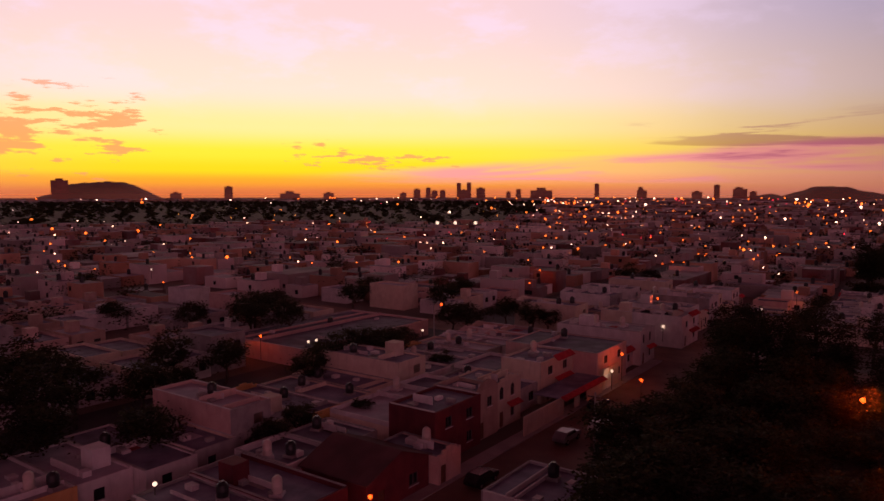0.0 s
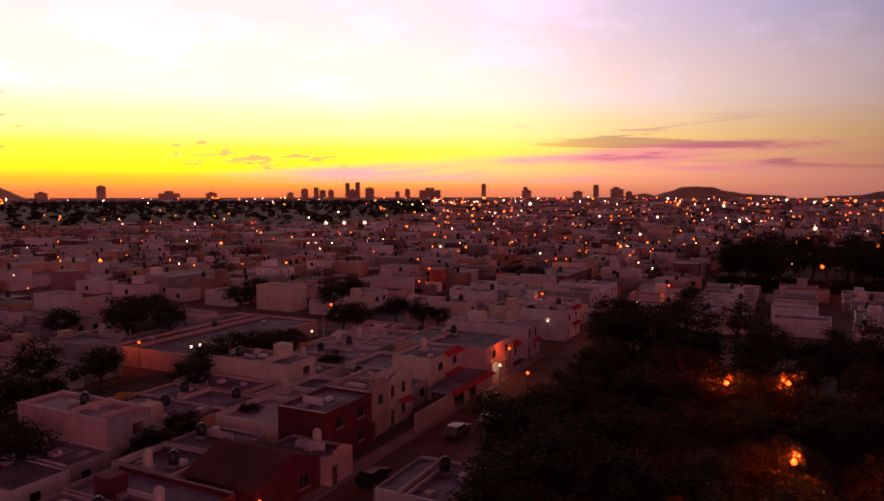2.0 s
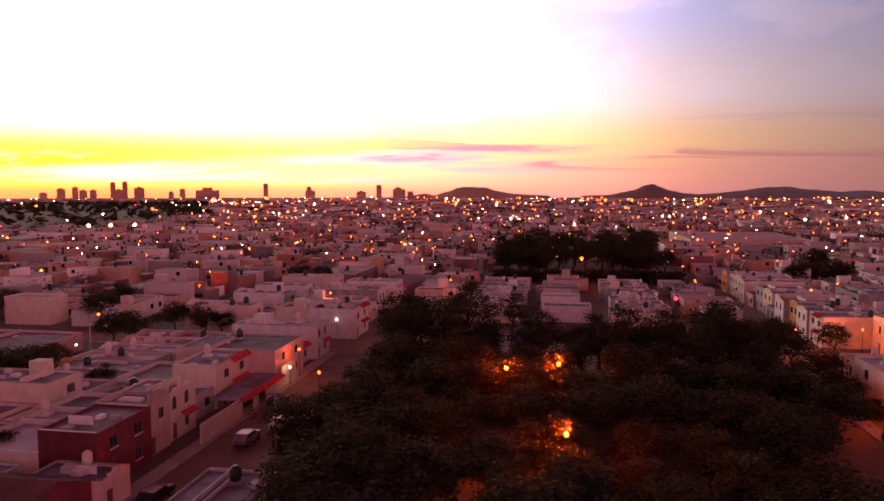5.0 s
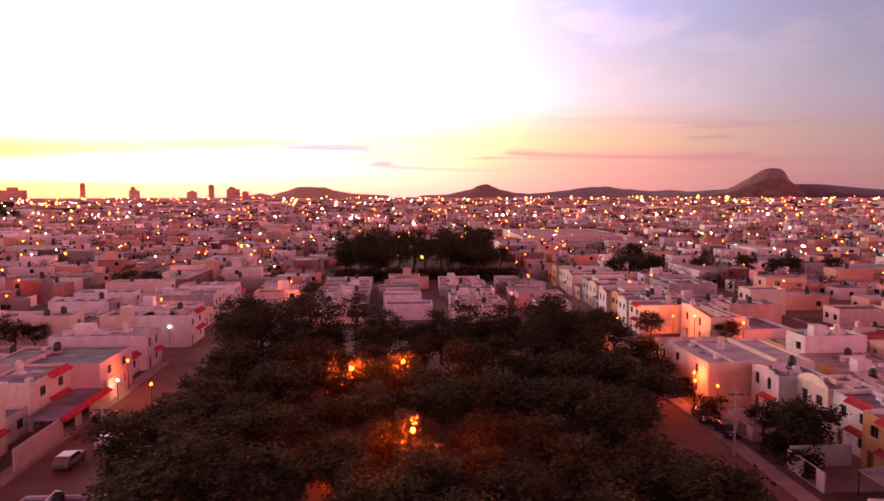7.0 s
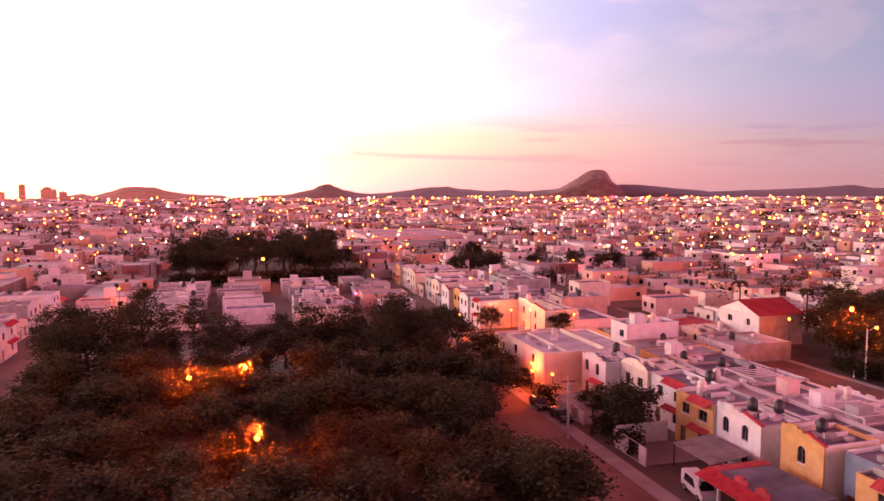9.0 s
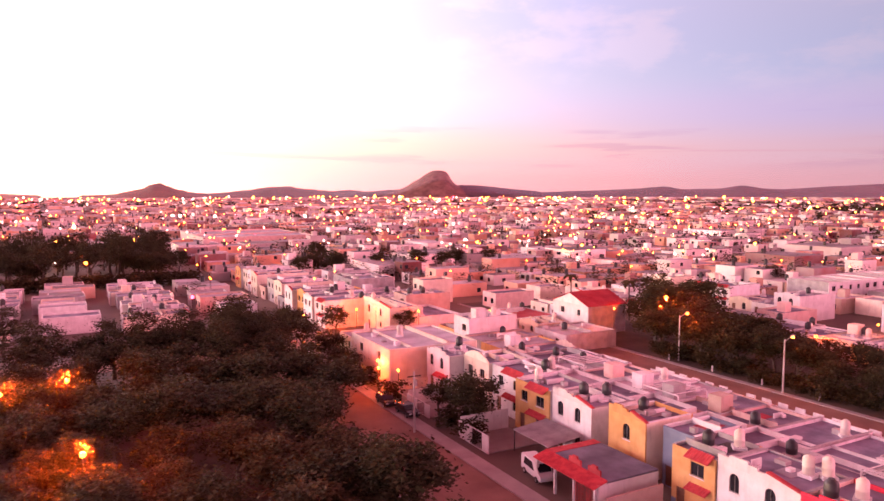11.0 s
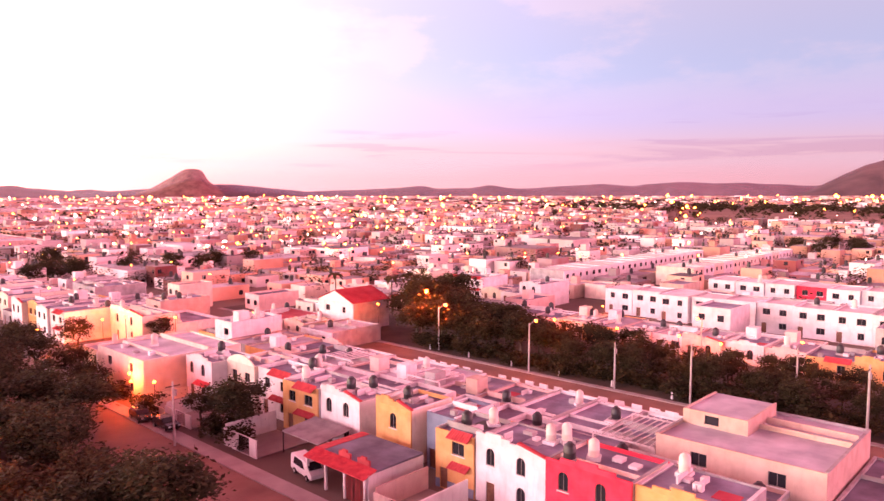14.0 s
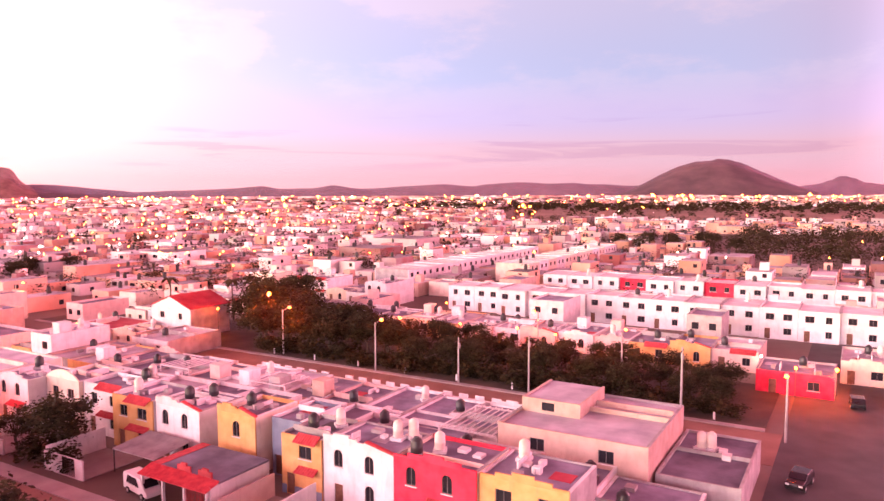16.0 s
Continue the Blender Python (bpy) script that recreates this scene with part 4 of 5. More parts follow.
def bush_model(seed, mat):
    rng = random.Random(seed)
    ob = thing("bush", "low dark bush under the trees", "bush", pose(0, 0, -50), "bushes")
    st = Soup()
    for i in range(3):
        limb(st, (0, 0, -.1), (math.cos(i * 2.1) * .8, math.sin(i * 2.1) * .8, 1.3), .06, .02)
    part("stems", st.mesh("stems", BARK), ob)
    s = Soup()
    for i in range(16):
        c = Vector((rng.gauss(0, .9), rng.gauss(0, .9), rng.uniform(.4, 2.0)))
        for k in range(40):
            leaf(s, c + Vector((rng.gauss(0, .4), rng.gauss(0, .4), rng.gauss(0, .3))), .26 * rng.uniform(.6, 1.25), rng)
    part("foliage", s.mesh("foliage", mat), ob)
    return ob


BUSHES = [bush_model(21, LEAF), bush_model(22, LEAF_DRY)]


def plant(model, u, v, scale=1.0, z=0.0, turn=None):
    turn = R.uniform(0, 360) if turn is None else turn
    if model not in used:
        used.add(model)
        model.scale = (1, 1, 1)
        model.matrix_basis = at(u, v, z, turn)
        return model
    ob = copy_thing(model, at(u, v, z, turn) @ Matrix.Scale(scale, 4))
    return ob


# the park: a thick grove with small openings round its lamps
PARK_LAMPS = [(-7.6, 97.4), (-.6, 100.8), (.3, 71.6)]
for iv in range(12):
    for iu in range(8):
        u, v = -25.5 + iu * 6.9 + R.uniform(-2, 2), 42 + iv * 7.2 + R.uniform(-2, 2)
        if u < -22 and v < 66:
            continue
        if any(math.hypot(u - a, v - b) < 4.0 or (abs(u - a) < 3.2 and -8 < v - b < 0) for a, b in PARK_LAMPS):
            continue
        plant(MODELS[R.choice((0, 1, 2, 3, 3, 0))], u, v, R.uniform(.8, 1.08), .1)
for u, v, k in ((-24, 119, 1.05), (-18, 123, .95), (-27, 112, .9), (17, 119, .85), (22, 113, .9), (-4, 122, .8), (6, 120, .78), (-20, 150, .9), (-10, 142, .8), (-21, 113, 1.0), (-13, 118, .92), (11, 118, .9), (24, 119, 1.0), (20, 106, .85), (-28, 121, 1.0)):
    plant(MODELS[4], u, v, k)
for u, v in PARK_LAMPS:
    plant(LIT_TREE, u + .1, v + .45, 1.0, .1, 40 + 77 * v)
    plant(MODELS[2], u - 3.4, v + 1.4, .8, .1, 120)
    plant(MODELS[0], u + .5, v - 5, .66, .1, 200)
    for k in range(7):
        plant(BUSHES[k % 2], u - 3.5 + k * 1.2, v - 7 + (k * 3 % 7) * .8, 1.25, .1)
# the second park beyond
for i in range(62):
    u, v = R.uniform(-22, 38), R.uniform(240, 325)
    plant(MODELS[R.choice((4, 0, 3))], u, v, R.uniform(1.0, 1.25))
# the strip along the avenue
for i in range(46):
    v = 14 + i * 2.9 + R.uniform(-1, 1)
    for u in ((95.5, 103), (99, 107))[i % 2]:
        if v > u * 1.03:
            continue
        plant(MODELS[R.choice((0, 2, 3, 2))], u + R.uniform(-1.5, 1.5), v, float(np.interp(v, (14, 55, 85, 120), (.55, .66, .95, 1.1))) * R.uniform(.88, 1.15), .1)
for u, v, k in ((105, 102, 1.3), (112, 108, 1.4), (118, 116, 1.3), (124, 124, 1.4), (119, 107, 1.3), (113, 101, 1.2), (108, 98, 1.25), (126, 113, 1.3)):
    plant(MODELS[R.choice((1, 2, 0))], u, v, k)
for u, v in ((113, 121), (121, 112), (109, 137)):
    plant(PALM, u, v, 1.0)
for i in range(8):
    plant(MODELS[R.choice((0, 3, 1))], R.uniform(26, 31), 86 + i * 5.2, R.uniform(.8, 1.0))
for u, v, k in ((37.5, 103, .7), (38, 112, .8), (36, 120, .9), (31, 128, 1.0), (25, 127, 1.0), (-27, 128, .9)):
    plant(MODELS[R.choice((0, 3, 1))], u, v, k)
for i in range(40):
    plant(BUSHES[i % 2], R.uniform(92.5, 95.5), 12 + i * 2.1, R.uniform(.75, 1.3), .1)
for i in range(16):
    plant(BUSHES[i % 2], R.uniform(23.5, 26), 42 + i * 5, R.uniform(.9, 1.5), .1)
    plant(BUSHES[i % 2], R.uniform(-29.5, -26.5), 66 + i * 3.6, R.uniform(.9, 1.5), .1)
for u, v in ((41, 70.5), (44, 74), (41.5, 75.5), (40, 90.5), (39.6, 100), (38.6, 106)):
    plant(BUSHES[0], u, v, 1.1)
# the single tree before the houses, and trees among the blocks
plant(MODELS[0], 42.6, 72.5, .92)
plant(MODELS[3], 43.4, 75.4, .7)
plant(MODELS[1], 41.5, 79, .6)
for u, v, k in ((-77.3, 34.4, 1.0), (-97.9, 41.1, 1.2), (-89.8, 45, 1.1), (-84, 38, 1.1), (-91, 35, 1.0), (-103, 48, 1.1), (-86, 52, 1.0), (-92, 70, .9), (-95.3, 62.2, 1.0), (-123.8, 102, 1.1), (-130.5, 91, .9), (-149.7, 84.3, .8), (-77.6, 86, 1.0), (-79, 79.5, .9), (-78, 93, .9), (-76.5, 73, .8), (-113, 92, 1.1), (-109, 99, 1.0), (-63, 58, .6), (-70, 43, .9), (-118, 128, 1.0), (-100, 140, 1.0), (-66, 92, .55), (-61.2, 52.4, .6),
                (-60, 66, .5), (-88, 59, .7), (-199.7, 104.5, .9), (-105.5, 155.3, 1.0), (-129.3, 147.5, .9), (-79.5, 135, .9), (-71.2, 132, .8), (-85, 127.9, .8), (-126.2, 110, 1.0),
                (-84, 121.5, .9), (-83.8, 92, .6), (-83.7, 98.5, .65), (-83.8, 105, .6), (-78.7, 204, 1.0), (-72, 208, .9), (-68, 133, .7), (69.2, 229, 1.0), (82.4, 233, 1.1), (129, 231, 1.1),
                (112, 228, 1.1), (90, 276, 1.2), (120, 222, 1.0), (100, 234, 1.0), (76, 236, 1.0), (140, 226, 1.0), (60, 128, .7), (47, 133, .8), (39, 139, .8), (31, 150, .8), (192, 143, .9), (37, 131, .9),
                (330, 96, 1.1), (340, 85, 1.2), (325, 70, 1.1), (335, 55, 1.2), (322, 44, 1.1), (345, 62, 1.2), (318, 84, 1.0), (350, 78, 1.1)):
    plant(MODELS[R.choice((0, 1, 3))], u, v, k)

# far greenery: one sheet of clumps for each wide wood
def wood(label, spots, size, per, name="far_trees"):
    rng = random.Random(len(spots))
    s = Soup()
    for x, y, h in spots:
        for k in range(per):
            c = Vector((x + rng.gauss(0, h * .3), y + rng.gauss(0, h * .3), max(.4, h * .55 + rng.gauss(0, h * .2))))
            leaf(s, c, size * rng.uniform(.7, 1.3) * (.5 + h / 14), rng)
    thing(name, label, "trees", pose(0, 0, 0), kind="stuff", me=s.mesh(name, LEAF))


def spots(n, az0, az1, r0, r1, h0, h1, seed, skip=True):
    rng = random.Random(seed)
    got = []
    while len(got) < n:
        az, r = rng.uniform(az0, az1), math.sqrt(rng.uniform(r0 ** 2, r1 ** 2))
        p = polar(az, r)
        if skip and clear(p.x, p.y):
            continue
        got.append((p.x, p.y, rng.uniform(h0, h1)))
    return got


wood("scattered street trees of the distant city", spots(330, -38, 134, 150, 330, 4, 7, 1), .42, 150)
wood("street trees among distant roofs", spots(1500, -38, 134, 330, 700, 4, 7.5, 7), .8, 50)
wood("dark groves in the distant city", spots(1500, -38, 134, 700, 2300, 6, 10, 2, False), 2.0, 26)
wood("dark wooded belt before the skyline", spots(1000, -38, 8, 650, 2300, 6, 9.5, 3, False), 3.4, 16)
wood("dark tree belt beside a dry field", spots(300, 92, 128, 900, 1350, 7, 11, 4, False), 1.7, 50)
wood("dark copse beyond the white rows", spots(170, 118, 134, 290, 490, 6, 9, 6, False), .55, 130)
wood("dark tree belt below the hills", spots(240, 84, 112, 1000, 1900, 7, 10, 5, False), 2.0, 40)

wood("dark grove between house blocks", spots(48, 52, 64.5, 252, 312, 5, 8, 11), .42, 150)
wood("dark trees along a far street", spots(60, 46, 58, 420, 520, 5, 8, 12), .6, 90)
wood("dark trees among pale blocks", spots(50, 66, 82, 420, 560, 5, 8, 13), .6, 90)


def sector(label, az0, az1, r0, r1, z, mat):
    n, vs, fs = 24, [], []
    for i in range(n + 1):
        a = az0 + (az1 - az0) * i / n
        wob = 1 + .05 * math.sin(i * 2.1)
        vs += [polar(a, r0 * wob, z), polar(a, r1 * (2 - wob), z)]
    fs = [(2 * i, 2 * i + 2, 2 * i + 3, 2 * i + 1) for i in range(n)]
    thing("field", label, "field", pose(0, 0, 0), kind="structure", me=mesh("field", vs, fs, mat))


sector("dry brown field among trees", 100, 134, 640, 1250, .05, FIELD)
sector("dark scrub before the skyline", -40, 8, 660, 2500, .05, SOIL)

for i in range(20):
    plant(BUSHES[i % 2], -21 + i * 3, 238.5 + R.uniform(-1.5, 1.5), 1.8)

# ---- lamps ----
def sphere_mesh(name, r, mat, squash=1.0):
    bm = bmesh.new()
    bmesh.ops.create_icosphere(bm, subdivisions=2, radius=r)
    bmesh.ops.scale(bm, vec=(1, 1, squash), verts=bm.verts)
    return from_bm(name, bm, mat, True)


def point(m, colour, watts, radius=.25):
    d = bpy.data.lights.new("lamp_light", "POINT")
    d.color, d.energy, d.shadow_soft_size = colour, watts, radius
    ob = new("lamp_light", d)
    ob.matrix_basis = m
    return ob


LAMP_MODEL = {}


def street_lamp(u, v, h, arm=1.6, turn=0, mat=None, watts=0, label="concrete street lamp post with a glowing sodium head"):
    mat = mat or SODIUM
    key = (round(h), arm, mat.name)
    m = at(u, v, 0, turn)
    if key in LAMP_MODEL:
        copy_thing(LAMP_MODEL[key], m)
    else:
        ob = thing("street_lamp", label, "street lamp", m, "street lamps")
        s = Soup()
        s.tube([(0, 0, -.1), (0, 0, h * .5), (0, 0, h)], [.16, .13, .1], 8)
        part("pole", s.mesh("pole", POLE), ob)
        a = Soup()
        limb(a, (0, 0, h - .3), (arm, 0, h + .35), .05, .04)
        part("arm", a.mesh("arm", POLE), ob)
        part("lamp_head", box_mesh("lamp_head", arm - .15, -.16, h + .36, arm + .55, .16, h + .5, POLE), ob)
        part("bulb", sphere_mesh("bulb", .26, mat, .7), ob, pose(arm + .2, 0, h + .15))
        LAMP_MODEL[key] = ob
    if watts:
        point(m @ pose(arm + .2, 0, h - .45), (1, .11, .015) if mat is SODIUM else (1, .85, .6), watts * 5)


def wall_lamp(u, v, z, mat=None, watts=0, r=.2):
    mat = mat or SODIUM
    m = at(u, v, z)
    key = ("wall", mat.name, r)
    if key in LAMP_MODEL:
        copy_thing(LAMP_MODEL[key], m)
    else:
        ob = thing("lamp", "glowing lamp on a thin bracket post", "lamp", m, "lamps on posts")
        part("bulb", sphere_mesh("bulb", r, mat), ob)
        s = Soup()
        s.tube([(0, 0, -z), (0, 0, -r * .9)], [.06, .05], 6)
        part("post", s.mesh("post", IRON), ob)
        LAMP_MODEL[key] = ob
    if watts:
        point(m @ pose(0, 0, -r - .25), (1, .11, .015) if mat is SODIUM else (1, .75, .4) if mat is COOL else (1, .05, .03), watts * (5 if mat is SODIUM and watts < 3000 else 2))


for u, v in PARK_LAMPS:
    wall_lamp(u, v - 2.1, 5.8, SODIUM, 0, .28)
    point(at(u, v - 1.8, 6.4), (1, .10, .004), 52000, .2)
wall_lamp(6.1, 238, 8, SODIUM, 9000, .5)
wall_lamp(100.2, 97.5, 9.2, SODIUM, 30000, .34)
wall_lamp(78.6, 126, 4.2, SODIUM, 1500, .2)
wall_lamp(116.6, 78, 3.6, SODIUM, 1200, .25)
wall_lamp(108.2, 1, 4.4, SODIUM, 1200, .25)
for u, v, turn, watts in ((92.6, 87, 0, 1500), (90.6, 65.4, 0, 500), (101.6, 28.7, 0, 500), (87.3, 5.5, 180, 0), (113.5, 47, 180, 600), (89.3, 165.5, 0, 600), (52, 167, 0, 0),
                          (-83, 113.2, 0, 500), (-73.7, 264.3, 0, 0), (-73.6, 226.2, 0, 500), (-66.6, 299, 0, 0), (61.8, 179.6, 0, 0), (37.9, 272, 0, 0), (40, 243, 0, 0)):
    street_lamp(u, v, 8, 1.6, turn, SODIUM, watts)
# (54.8, 131) and (62, 126.2) are extra lamps, added to brighten the pale house
for u, v, z, watts in ((-40.6, 104.5, 5.2, 600), (-33, 92, 5, 400), (111.5, 50, 5, 700), (-75.5, 250, 6, 0), (-79.7, 240, 6, 600), (49, 141, 5, 1900), (41, 134.8, 5, 1900), (53, 137, 5, 1500), (54.8, 131, 6, 600), (62, 126.2, 5.5, 700), (105, 214, 7, 2500), (133, 190, 7, 2000), (150, 160, 7, 2000), (170, 205, 7, 2500), (70, 250, 7, 2000), (-30, 190, 6, 1500), (-100, 190, 7, 1500), (60, 300, 8, 2500), (205, 150, 7, 2500), (96.3, 223, 6, 0), (-51.8, 153.5, 7, 500),
                       (-36, 144.5, 3.4, 300), (-91.5, 168, 6, 0), (38, 237.7, 6, 0), (34.7, 196.4, 6, 0), (-102.5, 82, 5, 300), (-97.9, 82, 5, 300), (-172.9, 112, 6, 0), (-41.1, 46.4, 3, 100), (40.6, 97, 4, 1000),
                       (38.6, 92, 4.2, 400), (40.8, 90, 4, 150), (96.3, 107.5, 6, 300), (114.2, 44, 4, 400), (107.6, 6, 4.2, 500), (35.1, 200, 6, 0), (430, 17, 8, 0), (322, 150, 8, 0), (130, 75, 5, 500), (112.6, 62, 4.5, 500)):
    wall_lamp(u, v, z, SODIUM, watts)
for u, v, z, watts in ((-41.1, 101.8, 3.0, 200), (-88.9, 84.8, 4.6, 200), (-88.7, 86.5, 4.6, 0), (-57.1, 35.5, 4, 0), (-204.2, 128.2, 6, 0), (-79.6, 90.7, 3, 0), (-81, 106.8, 4, 0), (-45.1, 137.2, 4, 0), (-32.8, 164.3, 5, 0), (118.3, 11.6, 3, 80)):
    wall_lamp(u, v, z, COOL, watts, .22)
for u, v in ((-254, 350), (-245, 356), (-235, 363)):
    wall_lamp(u, v, 12, COOL, 0, 1.0)
for u, v in ((70, 528), (74, 522), (93, 498), (184.9, 510), (147, 470)):
    wall_lamp(u, v, 13, COOL, 0, .9)
wall_lamp(26.5, 174.8, 4.5, RED_L, 300, .4)


def lights(label, mat, n, az0, az1, r0, r1, seed, k=.0011, z=(4, 8)):
    """Lamps of the distant city, too many to count."""
    rng = random.Random(seed)
    s = Soup()
    for i in range(n):
        az, q = rng.uniform(az0, az1), rng.random()
        r = r0 * (r1 / r0) ** q
        p = polar(az, r)
        if r < 260 and clear(p.x, p.y) or az < 3 and 850 < r < 2500 and rng.random() < .85:
            continue
        if az > 104 and 280 < r < 1300 and rng.random() < .9:
            continue
        h, a = rng.uniform(*z) * (1 if r < 1200 else 1.6), max(.27, r * k * (.3 + .45 * rng.random() + .9 * rng.random() ** 8))
        k0 = len(s.v)
        s.v += [(p.x + a, p.y, h), (p.x, p.y + a, h), (p.x - a, p.y, h), (p.x, p.y - a, h), (p.x, p.y, h + a), (p.x, p.y, h - a)]
        s.f += [tuple(k0 + j for j in f) for f in ((0, 1, 4), (1, 2, 4), (2, 3, 4), (3, 0, 4), (1, 0, 5), (2, 1, 5), (3, 2, 5), (0, 3, 5))]
    thing("city_lights", label, "lights", pose(0, 0, 0), kind="stuff", me=s.mesh("city_lights", mat))


lights("orange lamps of the distant city", SODIUM_FAR, 150, -30, 12, 220, 3200, 1, .0017)
lights("crowded orange lamps of the distant city", SODIUM_FAR, 560, 8, 75, 280, 3200, 8, .0015)
lights("white lamps of the distant city", COOL_FAR, 330, -36, 75, 240, 3300, 2, .0014)
lights("red lamps of the distant city", RED_L, 60, -10, 75, 350, 3000, 3)
lights("orange lamps scattered over the city", SODIUM_FAR, 480, 72, 132, 260, 2800, 4, .0018)
lights("white lamps scattered over the city", COOL_FAR, 110, 70, 132, 260, 2800, 5, .0008)
lights("green and teal lamps of the city", GREEN_L, 14, 0, 120, 300, 1500, 6)

# ---- street furniture, cars, roof things ----
def car(u, v, turn, paint, label, van=False):
    m = at(u, v, .03, turn)
    ob = thing("van" if van else "car", label, "car", m, "parked cars")
    hh = 1.95 if van else 1.45
    prof = [(-2.2, .35), (2.2, .35), (2.25, .7), (2.15, .92), (1.1, 1.0), (.45, hh), (-1.45, hh), (-2.05, 1.0), (-2.25, .85)] if not van else \
        [(-2.3, .35), (2.3, .35), (2.35, .8), (1.75, 1.15), (1.15, hh - .08), (.9, hh), (-2.15, hh), (-2.3, 1.7)]
    s = Soup()
    s.prism(prof, -.82, .82)
    body = part("body", s.mesh("body", paint), ob)
    bev = body.modifiers.new("bevel", "BEVEL")
    bev.width, bev.segments = .08, 2
    for y0, y1 in ((-.835, -.81), (.81, .835)):
        g = Soup()
        g.prism([(-1.6, 1.05), (.85, 1.05), (.4, hh - .12), (-1.3, hh - .12)], y0, y1)
        part("side_window", g.mesh("side_window", GLASS), ob)
    g = Soup()
    if van:
        g.face((1.78, -.7, 1.17), (1.78, .7, 1.17), (1.19, .7, hh - .12), (1.19, -.7, hh - .12))
    else:
        g.face((1.1, -.7, 1.03), (1.1, .7, 1.03), (.5, .7, hh - .05), (.5, -.7, hh - .05))
    ws = part("windscreen", g.mesh("windscreen", GLASS), ob, pose(.03, 0, .02))
    ws.modifiers.new("thick", "SOLIDIFY").thickness = .02
    for x in (-1.35, 1.35):
        for y in (-.78, .78):
            w = Soup()
            w.tube([(0, 0, -.1), (0, 0, .1)], [.33, .33], 14)
            tyre = part("wheel", w.mesh("wheel", RUBBER), ob, pose(x, y, .31, 90))
            hub = Soup()
            hub.tube([(0, 0, -.115), (0, 0, .115)], [.18, .18], 10)
            part("rim", hub.mesh("rim", POLE), tyre)
    for y in (-.6, .6):
        part("headlight", box_mesh("headlight", 2.17, y - .16, .68, 2.27, y + .16, .84, WFRAME), ob)
    return ob


car(-35.1, 83.4, 92, PAINT_WHITE, "white car parked beside the park street")
car(-36.9, 77.6, 88, PAINT_GREY, "silver car parked beside the park street")
car(-31.9, 86, 90, PAINT_WHITE, "white car half under park trees")
car(-38.5, 60.8, 90, PAINT_DARK, "dark car parked before a house")
car(-39, 92, 90, PAINT_DARK, "dark car parked before a yard wall")
car(41.5, 57.6, -100, PAINT_WHITE, "white van parked beside a carport", True)
car(38, 88, -95, PAINT_DARK, "dark car parked at the corner house")
car(38.6, 82.5, -90, PAINT_DARK, "dark car parked before white houses")
car(74.8, 3.2, 170, PAINT_DARK, "dark car alone on the wide street")
car(107, -1.5, 5, PAINT_DARK, "dark car parked by the red shop")
car(112, -6, 5, PAINT_GREY, "grey car parked by low houses")

for u, v, h in ((90.9, 38.9, 8.5), (36.4, 75.9, 7.5), (91.2, 50.5, 7), (-31.3, 72.9, 8), (91.4, 18, 9)):
    ob = thing("utility_pole", "slender weathered concrete utility pole", "pole", at(u, v), "utility poles")
    s = Soup()
    s.tube([(0, 0, -.1), (0, 0, h)], [.17, .11], 8)
    part("pole", s.mesh("pole", POLE), ob)
    part("crossbar", box_mesh("crossbar", -.9, -.05, h - .6, .9, .05, h - .48, BARK), ob)
    c = Soup()
    c.tube([(.25, 0, h - 1.7), (.25, 0, h - 1.0)], [.2, .2], 8)
    part("fitting", c.mesh("fitting", POLE), ob)


def pergola(u0, v0, u1, v1, z, n, h=.0):
    ob = thing("pergola", "white slatted frame over a rooftop yard", "pergola", GRID)
    for u in (u0, u1):
        part("beam", box_mesh("beam", u - .08, v0, z, u + .08, v1, z + .16, WHITE), ob)
    for i in range(n):
        v = v0 + (v1 - v0) * (i + .5) / n
        part("slat", box_mesh("slat", u0 - .2, v - .05, z + .162, u1 + .2, v + .05, z + .26, WHITE), ob)
    for u in (u0, u1):
        for v in (v0, v1):
            part("post", box_mesh("post", u - .07, v - .07, 0, u + .07, v + .07, z, WHITE), ob)


pergola(62.6, 30.2, 71, 37, 3.9, 9)
pergola(66, 62, 71, 68, 3.9, 7)
pergola(66, 80, 71, 86, 3.9, 7)

# the carport beside the ochre house: tiled roof on posts over a yard
cp = thing("carport", "open carport with red tiled front and posts", "carport", at(40.2, 56.6, 0, -90))
part("tile_front", tile_roof_mesh(9.2, 1.6, 2.75, 3.25, TILE), cp)
part("roof", box_mesh("roof", 1.2, 1.6, 3.0, 9.2, 7.8, 3.2, ROOF), cp)
part("tile_edge", box_mesh("tile_edge", 0, 1.61, 3.0, 1.19, 7.8, 3.24, TILE), cp)
for x in (.2, 3.1, 6.0, 8.9):
    part("post", box_mesh("post", x - .12, .3, 0, x + .12, .55, 2.8, WHITE), cp)
for x in (3.6, 6.4):
    part("shield", outline_mesh("shield", [(x, 3.2), (x + 1.7, 3.2), (x + 1.7, 3.75), (x + 1.2, 3.75), (x + 1.2, 4.0), (x + .5, 4.0), (x + .5, 3.75), (x, 3.75)], 1.65, 1.85, TILE), cp)
part("side_wall", box_mesh("side_wall", 9.0, .6, 0, 9.2, 7.8, 2.98, WHITE), cp)
for i in range(14):
    part("bar", box_mesh("bar", 6.2 + i * .19, .4, .05, 6.24 + i * .19, .44, 2.4, TILE), cp)
sh = thing("yard_shelter", "grey corrugated shelter before a white house", "shelter", at(43.5, 65, 0, -90))
part("sheet", tile_roof_mesh(6.5, 4.6, 2.5, 3.0, GREY, .2), sh)
for x in (.1, 6.4):
    for y in (.1, 4.5):
        part("post", box_mesh("post", x - .05, y - .05, 0, x + .05, y + .05, 2.45, IRON), sh)

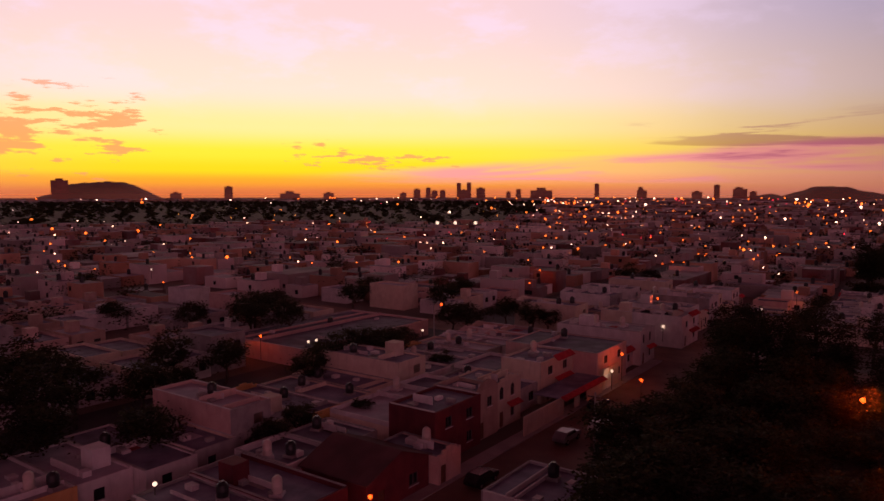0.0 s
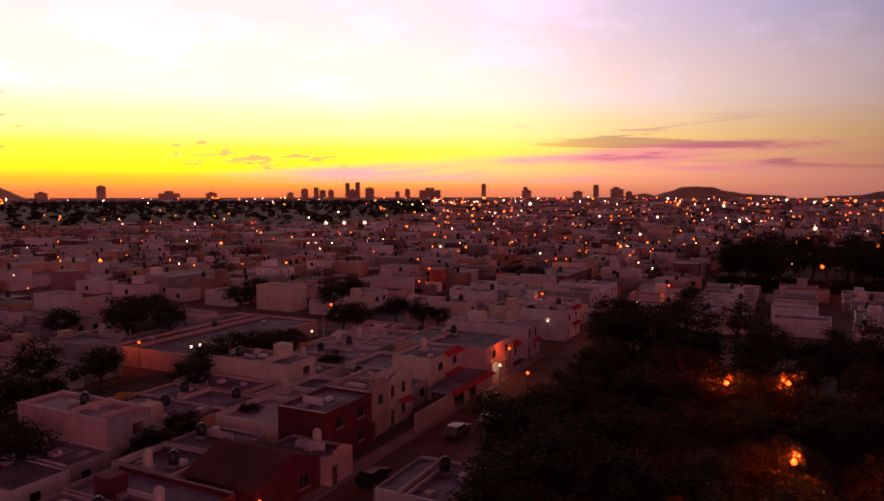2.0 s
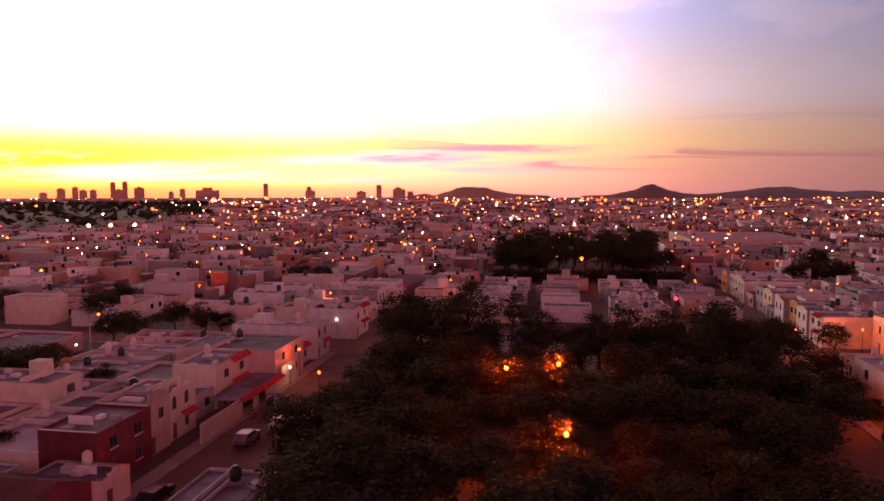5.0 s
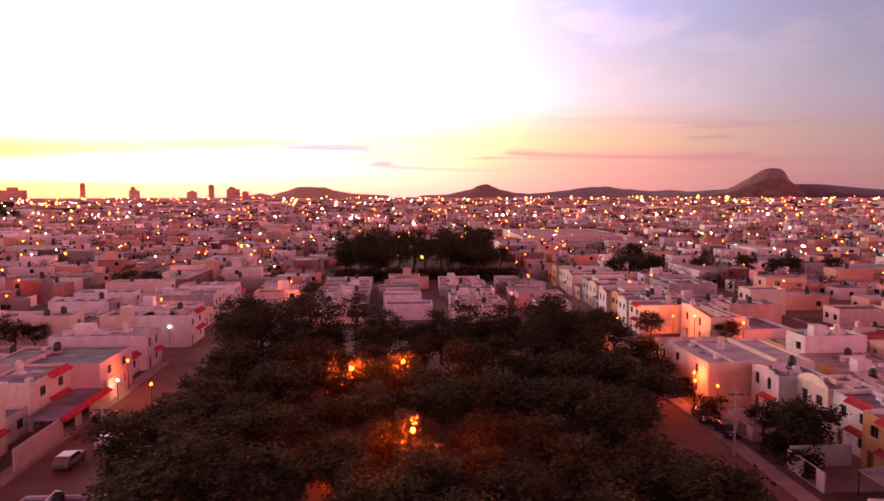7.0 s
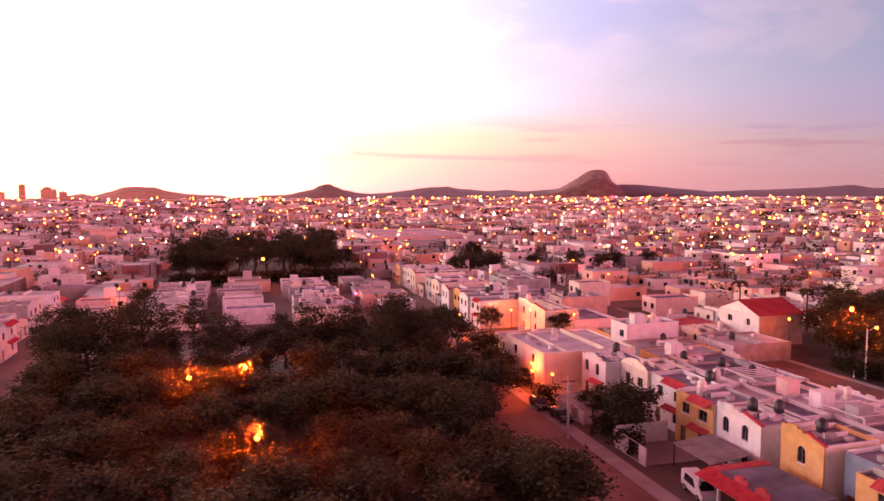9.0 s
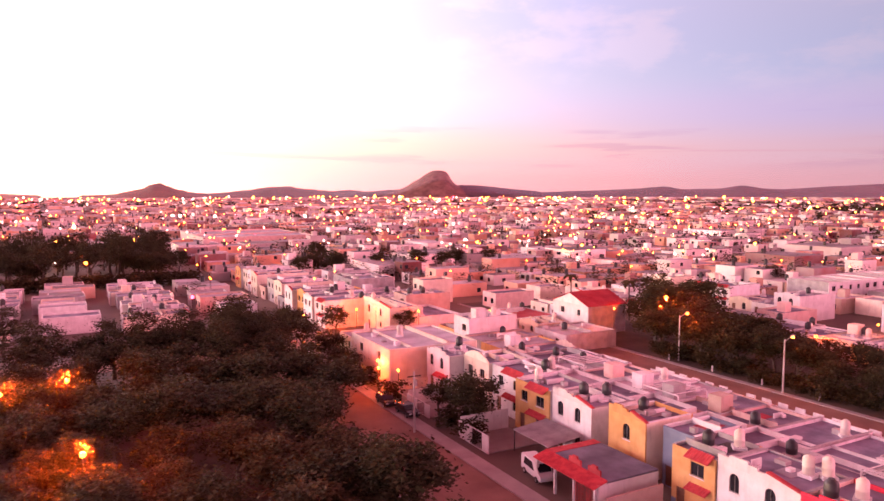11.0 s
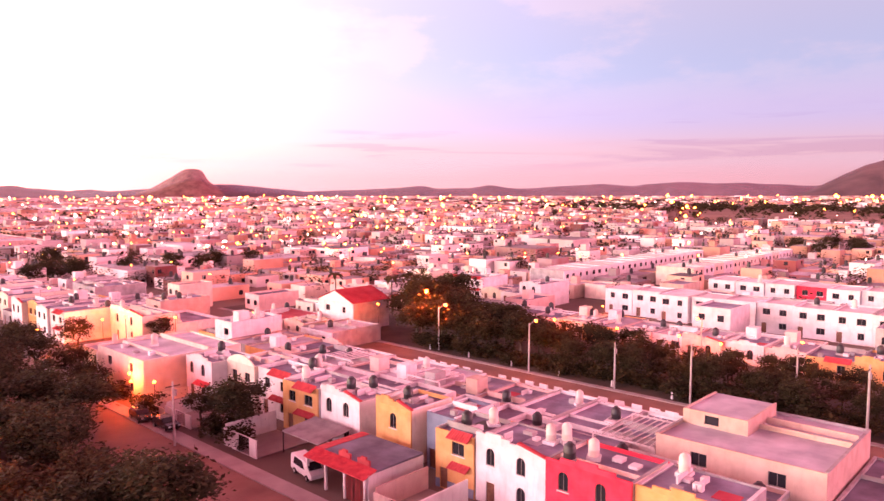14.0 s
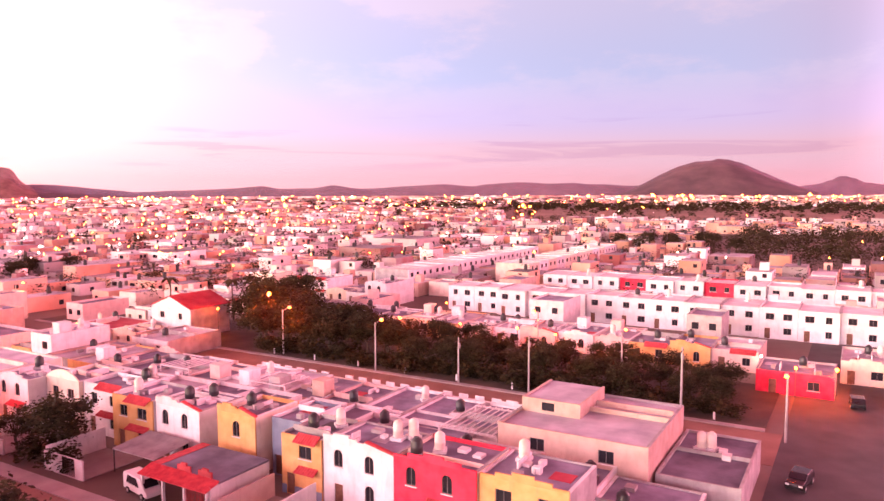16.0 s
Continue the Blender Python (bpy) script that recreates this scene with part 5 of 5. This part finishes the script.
# yard walls and carports on the street across the park
yw = thing("yard_wall", "long cream yard wall with an open garage", "wall", at(-41.6, 75.5, 0, 90))
part("wall", wall_mesh(24, 2.6, [(11, .05, 14.5, 2.3, False), (16, .05, 18.5, 2.3, False)], CREAM), yw)
part("roof", box_mesh("roof", 10, .21, 2.4, 24, 4.2, 2.59, ROOF), yw)
part("tile_hood", tile_roof_mesh(14, .8, 2.35, 2.7), yw, pose(10, -.8, 0))
gw = thing("garage", "small garage with a yellow lamp-lit front", "garage", at(-41.9, 100.5, 0, 90))
part("front", wall_mesh(6, 3.4, [(.6, .05, 3.4, 2.4, False)], CREAM), gw)
part("shutter", box_mesh("shutter", .61, .1, .05, 3.39, .15, 2.39, WFRAME), gw)
# crenellated garden wall along the avenue
for k, (v0, v1) in enumerate(((32, 46), (48, 62), (64, 78))):
    w = thing("parapet_wall", "white stepped wall along the avenue", "wall", at(77.3, v0, 0, 90), "avenue walls")
    n, s = 6, Soup()
    s.box(0, 0, 0, v1 - v0, .18, 2.6)
    for i in range(n):
        x = (v1 - v0) * i / n
        s.box(x, 0, 2.601, x + (v1 - v0) / n * .55, .18, 3.1)
    part("wall", s.mesh("wall", WHITE), w)
for i in range(9):
    pst = thing("bollard", "short white concrete post on the verge", "post", at(91.8, 14 + i * 9.3), "verge posts")
    s = Soup()
    s.tube([(0, 0, 0), (0, 0, .95), (0, 0, 1.1)], [.16, .14, .05], 8)
    part("post", s.mesh("post", WHITE), pst)

# front yards of the houses beside the park street: side walls, a low front wall and an iron gate
YARD = random.Random(5)
for v0, v1 in ((41.4, 46.3), (33.4, 41.2), (25.2, 33.2), (17.4, 25), (65.4, 72), (79.8, 86.4), (86.7, 93.4)):
    ob = thing("front_yard", "small walled front yard with an iron gate", "yard", at(40.4, v1, 0, -90), "front yards")
    w, paint = v1 - v0, YARD.choice((WHITE, CREAM, PINKISH, WHITE))
    h = YARD.uniform(1.1, 2.2)
    part("side_wall", box_mesh("side_wall", 0, .2, 0, .16, 7.0, h + .4, paint), ob)
    part("front_wall", wall_mesh(w, h, [(w * .45, .02, w * .45 + 2.3, h - .01, False)], paint, .16), ob)
    gate = part("gate", box_mesh("gate", w * .45 + .02, .05, h - .12, w * .45 + 2.28, .1, h - .06, IRON), ob)
    for i in range(6):
        a = w * .45 + .1 + i * .4
        part("bar", box_mesh("bar", a, .06, .05, a + .03, .09, h - .12, IRON), gate)
    part("paving", box_mesh("paving", .17, .17, 0, w - .01, 7.0, .1, PAVE), ob)
